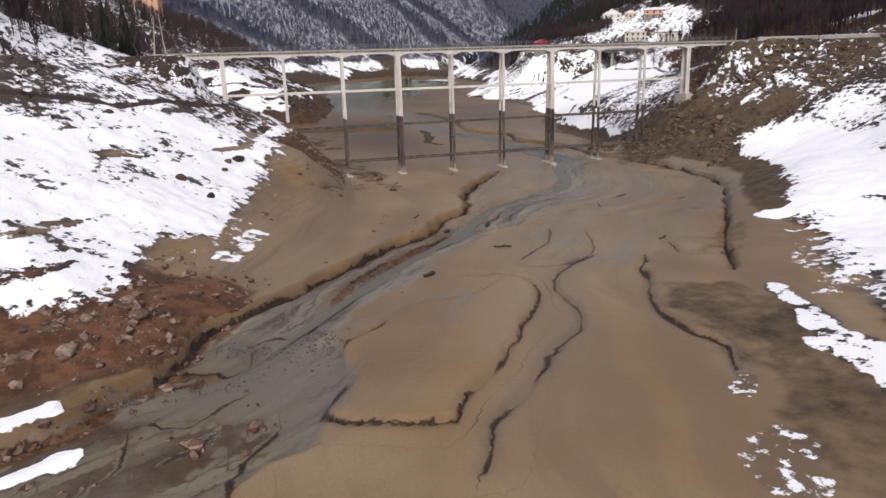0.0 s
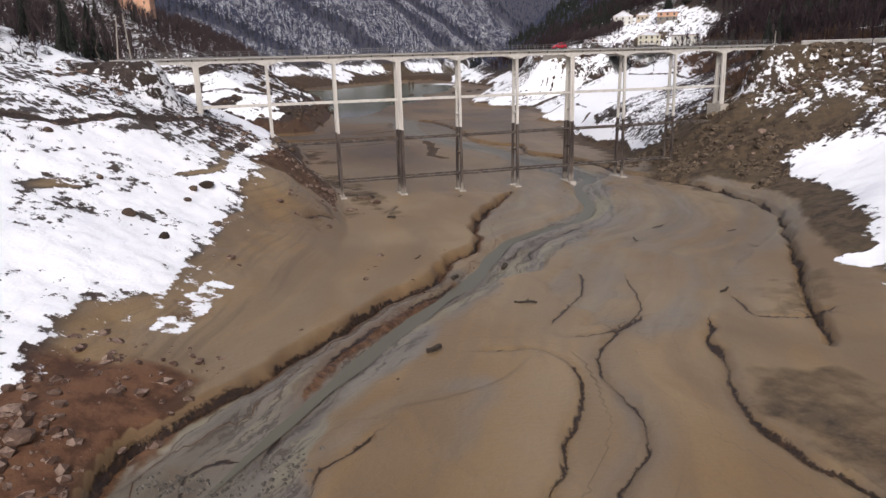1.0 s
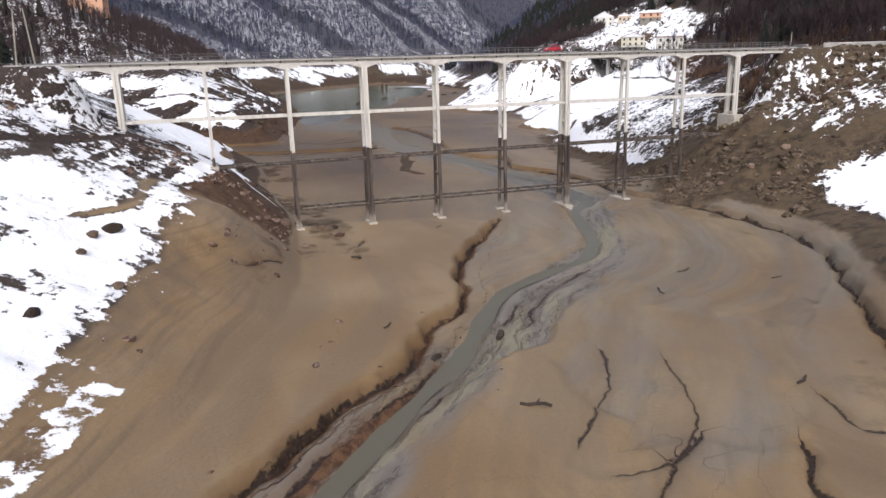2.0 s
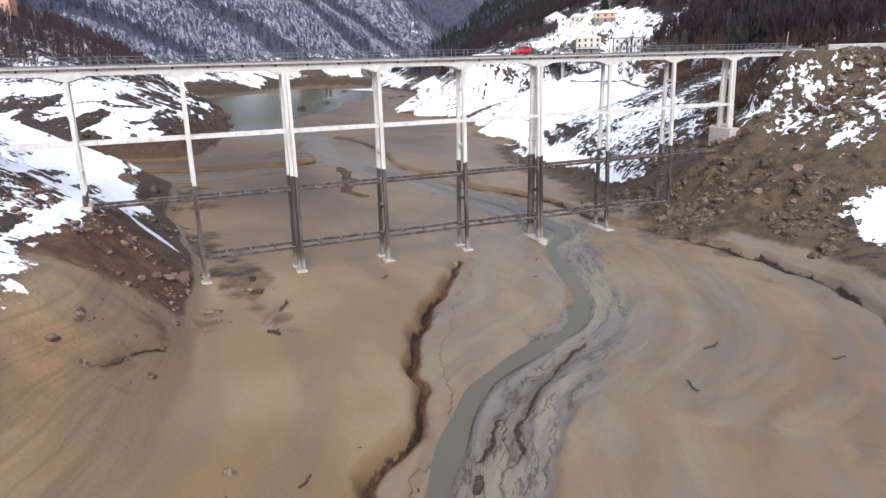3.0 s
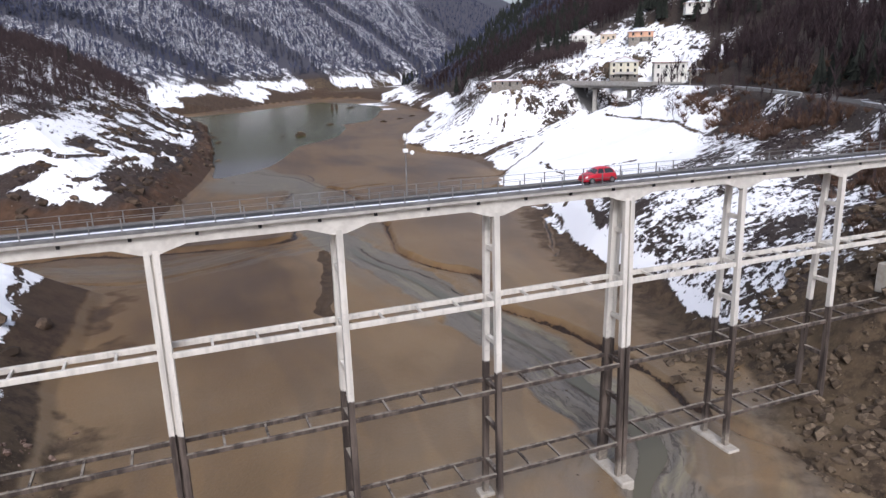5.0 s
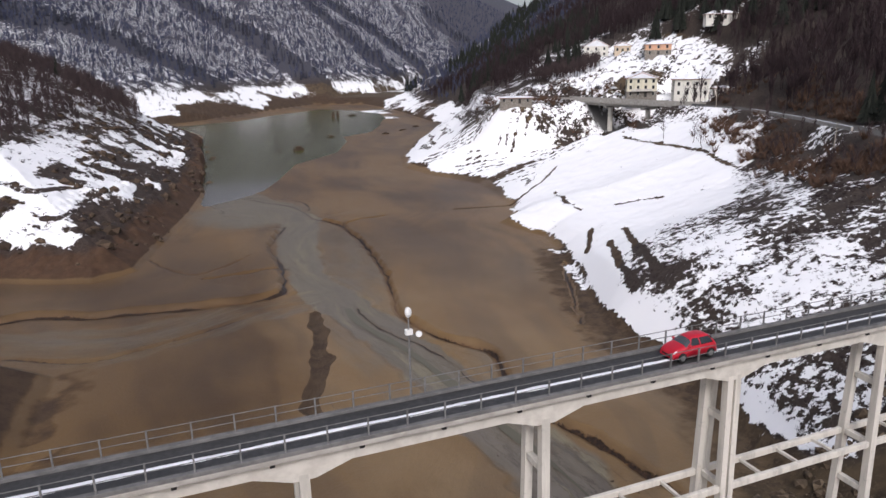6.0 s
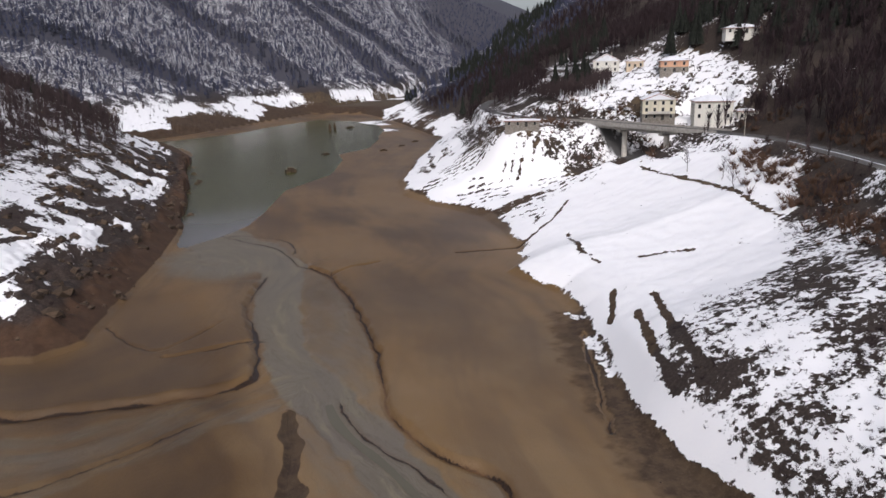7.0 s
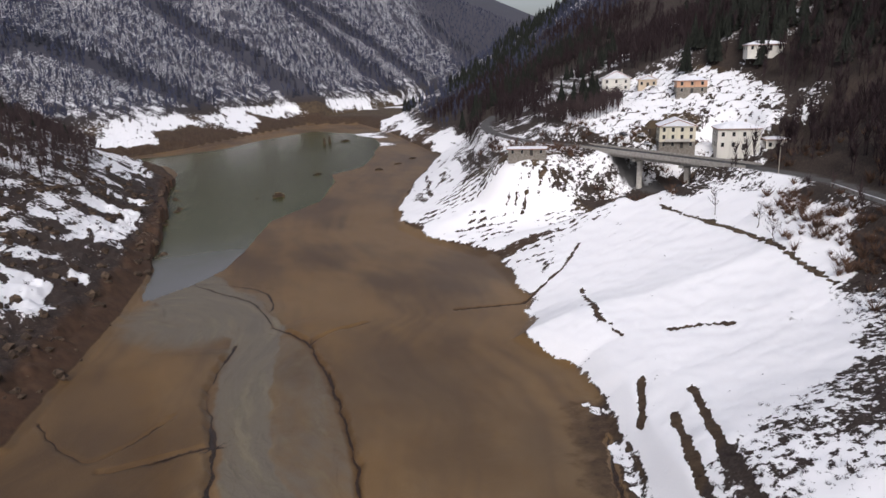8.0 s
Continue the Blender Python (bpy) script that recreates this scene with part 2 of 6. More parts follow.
CLEAR_GLASS = plain("sky_lit_glazing", (0.05, 0.055, 0.06), (0.06, 0.065, 0.07), 0.5, 0.06, specular=1.0, deep=0.0)
TWIGS = plain("winter_twigs", (0.044, 0.028, 0.030), (0.022, 0.014, 0.016), 0.3, 0.95)
RUST_TWIGS = plain("rusty_scrub", (0.13, 0.075, 0.048), (0.075, 0.045, 0.032), 0.4, 0.95)
NEEDLES = plain("dark_needles", (0.013, 0.016, 0.012), (0.026, 0.029, 0.022), 0.8, 0.9)
# the blue in both far twig colours stands in for distance haze
FAR_TWIGS = plain("haze_blue_far_twigs", (0.070, 0.077, 0.124), (0.043, 0.048, 0.078), 0.05, 0.95)
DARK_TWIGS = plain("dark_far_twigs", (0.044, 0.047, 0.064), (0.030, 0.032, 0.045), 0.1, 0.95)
PAINT_RED = plain("red_car_paint", (0.50, 0.012, 0.03), (0.46, 0.010, 0.025), 0.5, 0.28, specular=0.5, deep=0.0)
GLASS_DARK = plain("dark_glazing", (0.02, 0.022, 0.025), (0.03, 0.033, 0.036), 0.5, 0.12, specular=0.6, deep=0.0)
RUBBER = plain("black_rubber", (0.02, 0.02, 0.02), (0.03, 0.03, 0.03), 4.0, 0.8)
WOOD_DARK = plain("sodden_wood", (0.035, 0.027, 0.02), (0.07, 0.052, 0.038), 2.0, 0.85)


def water_material(name, colour, rough=0.07, specular=0.5, sky_sheen=None):
    n = Nodes(name)
    ripple = n.noise(1.1, 3, 0.5, (1, 0.45, 1))
    water_tone = n.mix(n.noise(0.03, 3), colour, tuple(c * 0.75 for c in colour))
    # greyer near the inflow: sky reflected in the shallows, put in as colour
    if sky_sheen:
        place = n.tree.nodes.new("ShaderNodeSeparateXYZ")
        n.link(n.where, place.inputs[0])
        water_tone = n.mix(n.step(n.math("ADD", place.outputs["Y"], n.math("MULTIPLY", n.noise(0.05, 3), 40)), 490, 425), water_tone, sky_sheen)
    return n.finish(water_tone, rough, ripple, 0.006, 0.2, specular=specular)


LAKE_WATER = water_material("green_lake_water", (0.080, 0.080, 0.028), 0.22, 0.26, (0.135, 0.132, 0.122))
STREAM_WATER = water_material("grey_stream_water", (0.132, 0.120, 0.084), 0.4, 0.22)

PLASTER_WHITE = rendered_wall("white_house_plaster", (0.72, 0.70, 0.63))
PLASTER_CREAM = rendered_wall("cream_house_plaster", (0.66, 0.62, 0.48))
PLASTER_PINK = rendered_wall("peach_house_plaster", (0.62, 0.36, 0.23))
PLASTER_TAN = rendered_wall("tan_house_plaster", (0.55, 0.45, 0.33))
STONE_WALL = plain("grey_stone_wall", (0.26, 0.235, 0.20), (0.15, 0.135, 0.115), 1.5, 0.9, deep=0.08)
ROOF_TILE = plain("terracotta_roof", (0.33, 0.15, 0.09), (0.24, 0.11, 0.07), 2.5, 0.85)
SHUTTER = plain("dark_shutter_paint", (0.05, 0.045, 0.04), (0.03, 0.028, 0.026), 3.0, 0.7)
WHITE_PAINT = plain("white_car_paint", (0.75, 0.76, 0.77), (0.7, 0.71, 0.72), 0.5, 0.3, specular=0.5, deep=0.0)
GREY_PAINT = plain("grey_car_paint", (0.10, 0.10, 0.11), (0.08, 0.08, 0.09), 0.5, 0.3, specular=0.5, deep=0.0)
POLE_WOOD = plain("pale_pole_wood", (0.40, 0.36, 0.30), (0.30, 0.27, 0.22), 2.0, 0.85)
PLASTIC_WHITE = plain("white_plastic", (0.78, 0.78, 0.76), (0.7, 0.7, 0.68), 3.0, 0.4, deep=0.0)

# ---- plain noise and shape arithmetic for the land ----
def grid_noise(x, y, seed=0):
    """Smooth value noise in 0..1 over the plane."""
    xi, yi = np.floor(x), np.floor(y)
    fx, fy = x - xi, y - yi
    fx, fy = fx * fx * (3 - 2 * fx), fy * fy * (3 - 2 * fy)

    def rnd(a, b):
        v = np.sin(a * 127.1 + b * 311.7 + seed * 74.7) * 43758.5453
        return v - np.floor(v)
    low = rnd(xi, yi) * (1 - fx) + rnd(xi + 1, yi) * fx
    high = rnd(xi, yi + 1) * (1 - fx) + rnd(xi + 1, yi + 1) * fx
    return low * (1 - fy) + high * fy


def fbm(x, y, size, octaves=4, seed=0):
    total, amp, norm = 0, 1.0, 0
    for i in range(octaves):
        total = total + amp * grid_noise(x / size * 2 ** i + 17 * i, y / size * 2 ** i - 9 * i, seed + i)
        norm += amp
        amp *= 0.5
    return total / norm


def smooth(a, b, v):
    k = np.clip((v - a) / (b - a), 0, 1)
    return k * k * (3 - 2 * k)


def line_distance(x, y, line, pad=None):
    """Distance of points from a polyline; with pad, only worked out that near to it."""
    if pad is not None:
        xs, ys = [p[0] for p in line], [p[1] for p in line]
        near = (x > min(xs) - pad) & (x < max(xs) + pad) & (y > min(ys) - pad) & (y < max(ys) + pad)
        best = np.full(x.shape, 1e3)
        if near.any():
            best[near] = line_distance(x[near], y[near], line)
        return best
    best = np.full(x.shape, 1e12)
    for (ax, ay), (bx, by) in zip(line[:-1], line[1:]):
        dx, dy = bx - ax, by - ay
        k = np.clip(((x - ax) * dx + (y - ay) * dy) / (dx * dx + dy * dy), 0, 1)
        best = np.minimum(best, (x - ax - k * dx) ** 2 + (y - ay - k * dy) ** 2)
    return np.sqrt(best)


def inside(x, y, ring):
    hit = np.zeros(x.shape, bool)
    for (ax, ay), (bx, by) in zip(ring, ring[1:] + ring[:1]):
        if ay == by:
            continue
        hit ^= ((ay > y) != (by > y)) & (x < (bx - ax) * (y - ay) / (by - ay) + ax)
    return hit


def smooth_line(line, step=1.5):
    """A polyline rounded by a Catmull-Rom curve."""
    out = []
    pts = [line[0]] + list(line) + [line[-1]]
    for p0, p1, p2, p3 in zip(pts, pts[1:], pts[2:], pts[3:]):
        n = max(1, int(math.dist(p1, p2) / step))
        for i in range(n):
            t = i / n
            out.append(tuple(0.5 * (2 * b + (c - a) * t + (2 * a - 5 * b + 4 * c - d) * t * t + (3 * b - a - 3 * c + d) * t ** 3)
                             for a, b, c, d in zip(p0, p1, p2, p3)))
    out.append(tuple(line[-1]))
    return out


def along_line(x, y, line, pad):
    """How far along a polyline each point lies, and how far to its left."""
    best, s_out, d_out = np.full(x.shape, 1e12), np.zeros(x.shape), np.full(x.shape, 1e3)
    xs, ys = [p[0] for p in line], [p[1] for p in line]
    near = (x > min(xs) - pad) & (x < max(xs) + pad) & (y > min(ys) - pad) & (y < max(ys) + pad)
    if not near.any():
        return s_out, d_out
    px, py = x[near], y[near]
    b2, s2, d2, run = np.full(px.shape, 1e12), np.zeros(px.shape), np.zeros(px.shape), 0.0
    for (ax, ay), (bx, by) in zip(line[:-1], line[1:]):
        dx, dy = bx - ax, by - ay
        ln = math.hypot(dx, dy)
        k = np.clip(((px - ax) * dx + (py - ay) * dy) / (ln * ln), 0, 1)
        q = (px - ax - k * dx) ** 2 + (py - ay - k * dy) ** 2
        hit = q < b2
        side = ((px - ax) * dy - (py - ay) * dx) / ln
        b2, s2, d2 = np.where(hit, q, b2), np.where(hit, run + k * ln, s2), np.where(hit, np.sign(side) * np.sqrt(q), d2)
        run += ln
    s_out[near], d_out[near] = s2, d2
    return s_out, d_out


# ---- the plan of the valley: the drained lake bed and its banks ----
BED_WEST = [(-130, -300), (-95, -60), (-62, 25), (-21, 57), (-9, 62), (-4, 70), (8, 96), (17, 116), (20.5, 131), (22, 142), (24, 158), (25, 178),
            (23, 207), (25, 250), (5, 270), (-25, 280), (-90, 290), (-90, 345)]
BED_NORTHWEST = [(-90, 345), (-25, 328), (12, 309), (26, 303), (35, 309), (41, 334), (52, 386), (62, 452), (69, 520), (70, 610), (60, 690), (28, 752),
                 (75, 800), (150, 905), (215, 985), (262, 950), (262, 840)]
BED_EAST = [(262, 840), (240, 640), (190, 545), (156, 475), (147, 440), (150, 415), (160, 384), (156, 360), (149, 330), (136, 317), (140, 296), (137, 282),
            (127, 258), (119, 234), (116, 214), (113, 200), (107, 186), (99, 170), (98, 140), (98, 128), (93, 115), (80, 98), (68, 83), (56, 66),
            (46, 48), (38, 28), (32, -10), (40, -120), (60, -300)]
BED = BED_WEST + BED_NORTHWEST + BED_EAST
LAKE = [(30, 760), (60, 700), (67, 660), (63, 620), (61, 540), (60, 471), (56, 443), (53, 404), (55, 389), (66, 398), (78, 411), (89, 440), (104, 483), (131, 516), (150, 570), (155, 599), (180, 621),
        (200, 665), (210, 698), (229, 744), (238, 790), (230, 860), (205, 905), (150, 850), (108, 795), (70, 770)]
LAKE_LEVEL = -0.9
# Bank stations: place, then the rise over the bed at these distances from its edge, then the rises at which snow, scrub and woods begin.
FAR = (5, 12, 25, 45, 80, 150, 300, 600, 1200)
STATIONS = [
    ((-40, 20), (4, 7, 11, 17, 28, 55, 130, 260, 420), 4.0, 30, 26),
    ((-9, 70), (2.6, 5.4, 10, 17, 31, 60, 130, 260, 420), 4.2, 20, 27),
    ((12, 112), (2.3, 5.4, 10.6, 19, 35, 62, 130, 260, 420), 3.8, 19, 28),
    ((21, 146), (4.5, 10, 17, 30, 48, 78, 140, 260, 420), 12.0, 13, 30),
    ((24, 165), (5, 12, 20, 33, 50, 80, 140, 260, 420), 10.0, 15, 31),
    ((22, 192), (4, 9, 17, 28, 44, 75, 140, 260, 420), 5.0, 14, 24),
    ((24, 240), (3, 8, 15, 26, 45, 80, 150, 270, 420), 6.0, 22, 26),
    ((-60, 315), (3, 8, 15, 26, 45, 80, 150, 270, 420), 5.0, 26, 25),
    ((45, 360), (3.5, 8, 14, 22, 36, 65, 130, 250, 420), 7.5, 26, 25),
    ((69, 550), (3, 6, 12, 27, 52, 85, 140, 270, 450), 8, 22, 21),
    ((64, 680), (3, 6, 11, 18, 34, 70, 150, 300, 480), 9.0, 14, 20),
    ((60, 790), (2, 5, 10, 17, 36, 85, 180, 330, 520), 12.0, 25, 26),
    ((215, 985), (2, 5, 10, 17, 36, 85, 180, 330, 520), 13.0, 24, 25),
    ((262, 800), (3, 7, 12, 22, 40, 80, 170, 300, 480), 6.0, 10, 13),
    ((238, 625), (3, 7, 14, 30, 54, 92, 180, 300, 480), 2.0, 12, 14),
    ((158, 460), (2.5, 5, 11, 26, 36, 64, 140, 280, 450), 1.5, 15, 33),
    ((182, 530), (3, 7, 16, 30, 46, 78, 150, 280, 450), 2.0, 14, 26),
    ((148, 340), (2.5, 5, 8, 14, 27, 60, 145, 280, 450), 1.2, 22, 34),
    ((137, 282), (4, 7, 9, 13, 22, 50, 140, 280, 450), 1.2, 18, 34),
    ((119, 232), (6.5, 11, 17, 24, 34, 65, 140, 280, 450), 1.2, 5, 26),
    ((108, 197), (6, 11, 18, 26, 37, 69, 145, 285, 450), 2.2, 2.2, 26),
    ((98, 160), (2.3, 9, 20, 29, 40, 75, 150, 290, 450), 10.0, 8, 27),
    ((95, 120), (2.5, 5.5, 9, 20, 36, 70, 150, 290, 450), 3.6, 9, 31),
    ((56, 66), (0.8, 1.6, 3.2, 7, 20, 50, 120, 260, 420), 0.9, 8, 28),
    ((36, 10), (0.6, 1.2, 2.4, 6, 18, 48, 120, 260, 420), 0.9, 20, 26),
]
# Lone tongues of snow on the mud: from, to, reach, how closed.
SNOW_TONGUES = [((-22, 50), (-16, 53.6), 1.0, 0.95), ((-22, 44), (-14.5, 48.6), 1.3, 0.95), ((55, 59), (52, 51), 1.3, 0.62), ((52, 51), (49, 44), 1.8, 0.66), ((49, 44), (46, 34), 2.2, 0.64),
                ((35.5, 40), (38, 42), 0.9, 0.45), ((32.5, 33), (31, 28.5), 2.4, 0.42), ((1, 97), (-3, 86), 1.4, 0.38), ((76, 82), (90, 80), 2.6, 1.0),
                ((72, 75), (78, 73), 0.6, 0.9), ((4, 180), (20, 172), 1.8, 0.9), ((134, 282), (140, 268), 1.6, 0.6), ((125, 252), (131, 268), 1.4, 0.7)]
# Dark furrows pressed through the snow.
SNOW_RUTS = [[(143, 278), (135, 267)], [(146, 268), (134, 247), (127, 231)], [(139, 264), (129, 246), (123.5, 233)], [(162, 328), (152, 305), (151, 295)],
             [(159, 290), (164, 287), (168, 282)], [(206, 353), (204, 338), (202, 323), (199, 307), (193, 291), (187.5, 276)], [(132, 342), (150, 338), (166, 345), (180, 358)],
             [(-40, 118), (-20, 130), (-8, 146), (-2, 160)]]
SPUR_X, SPUR_Z = (300, 340, 380, 420, 460, 500, 560), (20, 45, 68, 90, 110, 128, 160)
# Roads: centre line with heights.
ROAD_HIGH = 29.6
ROADS = [
    [(133, 164), (144, 160), (158, 140), (172, 112), (190, 70), (205, 10)],
    [(140, 162), (153, 176), (172, 205), (193, 238), (210, 270), (221, 295), (229, 315), (231, 336), (230, 365), (225, 393), (219, 420), (211, 447), (213, 485), (228, 530), (262, 590)],
    [(-13, 164), (-24, 166), (-36, 150), (-52, 120), (-75, 80), (-110, 30)],
]
ROADS = [smooth_line(r, 4) for r in ROADS]
# Dark lines of denser wood down the far mountainside.
WOOD_LINES = [[(20, 1235), (80, 1198), (135, 1150), (180, 1112), (212, 1072), (228, 1045)], [(-110, 880), (-63, 910), (-16, 939), (30, 950), (69, 947), (100, 944)],
              [(240, 1370), (282, 1332), (327, 1285), (358, 1242), (380, 1205)], [(300, 1405), (344, 1385), (403, 1359), (448, 1319), (480, 1285)], [(560, 1660), (615, 1617), (660, 1560)]]
# Furrows in the mud: line, half width, depth, wetness reach, how grey.
SCARP = smooth_line([(60, 157), (50, 142), (43, 130), (40, 122), (37, 114), (31, 107), (26, 99), (20, 94), (13, 86), (7, 80), (1, 74), (-5, 68), (-8, 60), (-13, 54), (-19, 50), (-45, 36)])
STREAM = smooth_line([(86, 185), (85, 168), (78, 160), (73, 148), (69, 138), (62, 129), (54, 125), (46, 120), (41, 114), (37, 108), (33, 102), (25, 93), (18, 85),
                      (10, 75), (4, 67), (-2, 59), (-9, 54), (-19, 48), (-45, 33)])
UPSTREAM = smooth_line([(60, 395), (73, 388), (85, 368), (83, 345), (73, 324), (70, 295), (76, 274), (76, 256), (80, 240), (82, 228), (84, 210), (86, 195), (86, 185)])
EAST_CRACK = smooth_line([(86, 351), (92, 334), (91, 294), (88, 272), (85, 255), (88, 240), (93, 231), (92, 224), (89, 215), (93, 200), (95, 185), (94, 170), (97, 155), (98, 140), (97, 127),
                          (92, 114), (80, 98), (68, 83), (56, 67)])
EAST_FAR = [p for p in EAST_CRACK if p[1] > 188]
LOOP = smooth_line([(26, 77), (30.5, 75.4), (31.4, 69), (26, 60), (20.6, 52.6), (15, 46.8), (13.4, 43.4), (9, 44.6), (4.3, 47.3), (6.3, 53), (6.4, 58)])
LOOP_TAIL = smooth_line([(6.4, 58), (10.2, 65.6), (16, 69.8), (22.7, 70.3), (21, 65), (18.4, 60.7)])
ISLET = smooth_line([(45.8, 97.2), (42.7, 90.5), (33.5, 79.5), (38.9, 77.3), (45.6, 82.1), (50.5, 93.0)])
RILL = smooth_line([(44, 80), (37, 75), (34, 70), (33, 63), (31, 58), (25, 52), (20, 46), (16, 42), (13, 37)])
PALE = smooth_line([(63, 132), (63, 112), (64, 96), (58, 87), (48, 79), (43, 78)])
MID_CRACK = smooth_line([(50, 76), (46, 70), (43, 64), (40, 58), (40, 52), (40, 48), (38, 44)])
WEST_RILL = smooth_line([(-30, 290), (0, 283), (17, 284), (27, 279), (36, 278), (49, 276), (62, 276), (67, 284), (68, 300), (69, 320), (76, 342)])
WEST_WASH = smooth_line([(-40, 286), (0, 276), (20, 266), (30, 262), (41, 262), (56, 270), (66, 273), (75, 276)])
RIDGE_CRACK = smooth_line([(69, 262), (68, 252), (65, 236), (61, 224), (63, 216)])
BRAIDS = [smooth_line(c) for c in ([(-6, 58), (-9, 57), (-12, 55), (-13, 53), (-16, 51), (-30, 44)], [(2, 66), (-1, 65), (-1, 60), (-3, 59), (-6, 60), (-9, 59)],
                                   [(-4, 48), (-5, 47), (-7, 45)], [(-10, 49), (-10, 46), (-12, 44), (-12, 41)], [(0, 47), (-2, 44), (-3, 42), (-3, 36)],
                                   [(4, 48), (6, 51), (7, 54), (7, 59), (8, 62), (12, 65)], [(-2, 53), (-6, 50), (-9, 51)], [(30, 100), (21, 91), (13, 82), (8, 74), (5, 66)],
                                   [(44, 112), (36, 104), (30, 95), (22, 87)], [(60, 124), (50, 116), (42, 107)])]
FAR_RILLS = [smooth_line(c) for c in ([(62, 402), (68, 398), (76, 385), (82, 375), (85, 360), (86, 351)], [(66, 401), (79, 392), (88, 379), (87, 364)],
                                      [(69, 296), (63, 295), (57, 295), (50, 296)], [(92, 334), (98, 340), (108, 343)], [(131, 271), (119, 247), (114, 236)],
                                      [(78, 262), (79, 250), (84, 238), (86, 226), (87, 214)],
                                      [(0, 272), (24, 258), (34, 256), (48, 262), (60, 268)])]
WASHES = [[(67, 137), (51, 125), (37, 108), (28, 97), (19, 89), (10, 79), (2, 70), (-1, 68), (-6, 67), (-8, 61), (-12, 56), (-18, 50), (-45, 38), (-45, 20), (-6, 32), (-4, 39), (-1, 43), (2, 44),
           (4, 48), (6, 51), (7, 56), (7, 62), (8, 66), (13, 79), (24, 91), (40, 100), (59, 118), (72, 132), (80, 148), (88, 165), (90, 190), (80, 190), (78, 165), (74, 152)],
          [(53, 404), (60, 372), (70, 360), (76, 348), (71, 325), (68.5, 305), (68, 285), (70, 268), (73, 252), (76, 240), (78, 225), (79, 205), (79, 180), (91, 180), (90, 205), (87, 220), (85, 238),
           (82.5, 255), (79, 275), (77.5, 295), (80, 315), (86, 340), (88, 355), (84, 372), (78, 398), (74, 412)],
          [(-60, 292), (0, 281), (20, 274), (36, 272), (52, 274), (66, 278), (74, 276), (74, 266), (58, 262), (44, 254), (30, 253), (0, 262), (-60, 270)]]
WASHES.append([(86, 160), (94, 150), (90, 128), (80, 112), (72, 98), (60, 84), (48, 76), (38, 80), (40, 96), (54, 112), (62, 124), (72, 140)])
DIRT = [[(40, 58), (40, 53), (39, 45), (35, 34), (32, 25), (30, 0), (46, 0), (48, 25), (49, 36), (51, 46), (54, 54), (52, 62), (46, 66)],
        [(25, 172), (34, 172), (32.5, 160), (31.5, 150), (30.6, 141), (29.4, 141), (28, 150), (25, 158)],
        [(-40, 57), (-14, 55.5), (-8, 54), (-3, 51), (0, 47), (-2, 42), (-5, 26), (-40, 26)]]
MEADOW = [(140, 292), (158, 272), (190, 274), (214, 294), (221, 325), (217, 345), (197, 357), (165, 352), (148, 332)]
SMALL = [smooth_line(c) for c in ([(14, 129.5), (16, 131.5), (18.5, 135)], [(62, 73), (56, 76), (57, 81)],
                                  [(62, 310), (50, 300), (44, 305), (38, 318)], [(33, 150), (30, 143), (32, 139)])]
FURROWS = [(SCARP, 0.8, 1.3, 3.0, 0.2), (EAST_CRACK, 0.65, 1.0, 1.6, 0.15), (EAST_FAR, 0.85, 1.3, 2.0, 0.1), (LOOP, 0.42, 0.5, 1.2, 0.2), (LOOP_TAIL, 0.7, 0.09, 1.8, 0.45), (ISLET, 0.3, 0.12, 1.2, 0.3),
           (RILL, 0.5, 0.4, 2.0, 0.5), (MID_CRACK, 0.7, 0.6, 2.5, 0.4), (WEST_RILL, 1.45, 1.5, 1.8, 0.2),
           (RIDGE_CRACK, 1.3, 0.9, 1.5, 0.2), (PALE, 1.8, 0.08, 4.5, 0.6)] + [(c, 0.5, 0.4, 1.0, 0.2) for c in SMALL] + [(c, 0.55, 0.5, 1.0, 0.2) for c in BRAIDS] + [(c, 0.9, 0.9, 1.0, 0.2) for c in FAR_RILLS]


def bed_level(y):
    return np.interp(y, [-300, 0, 62, 163, 300, 360, 450, 800], [4, 2.5, 1.8, 0.3, 0.0, -0.2, -0.6, -0.7])


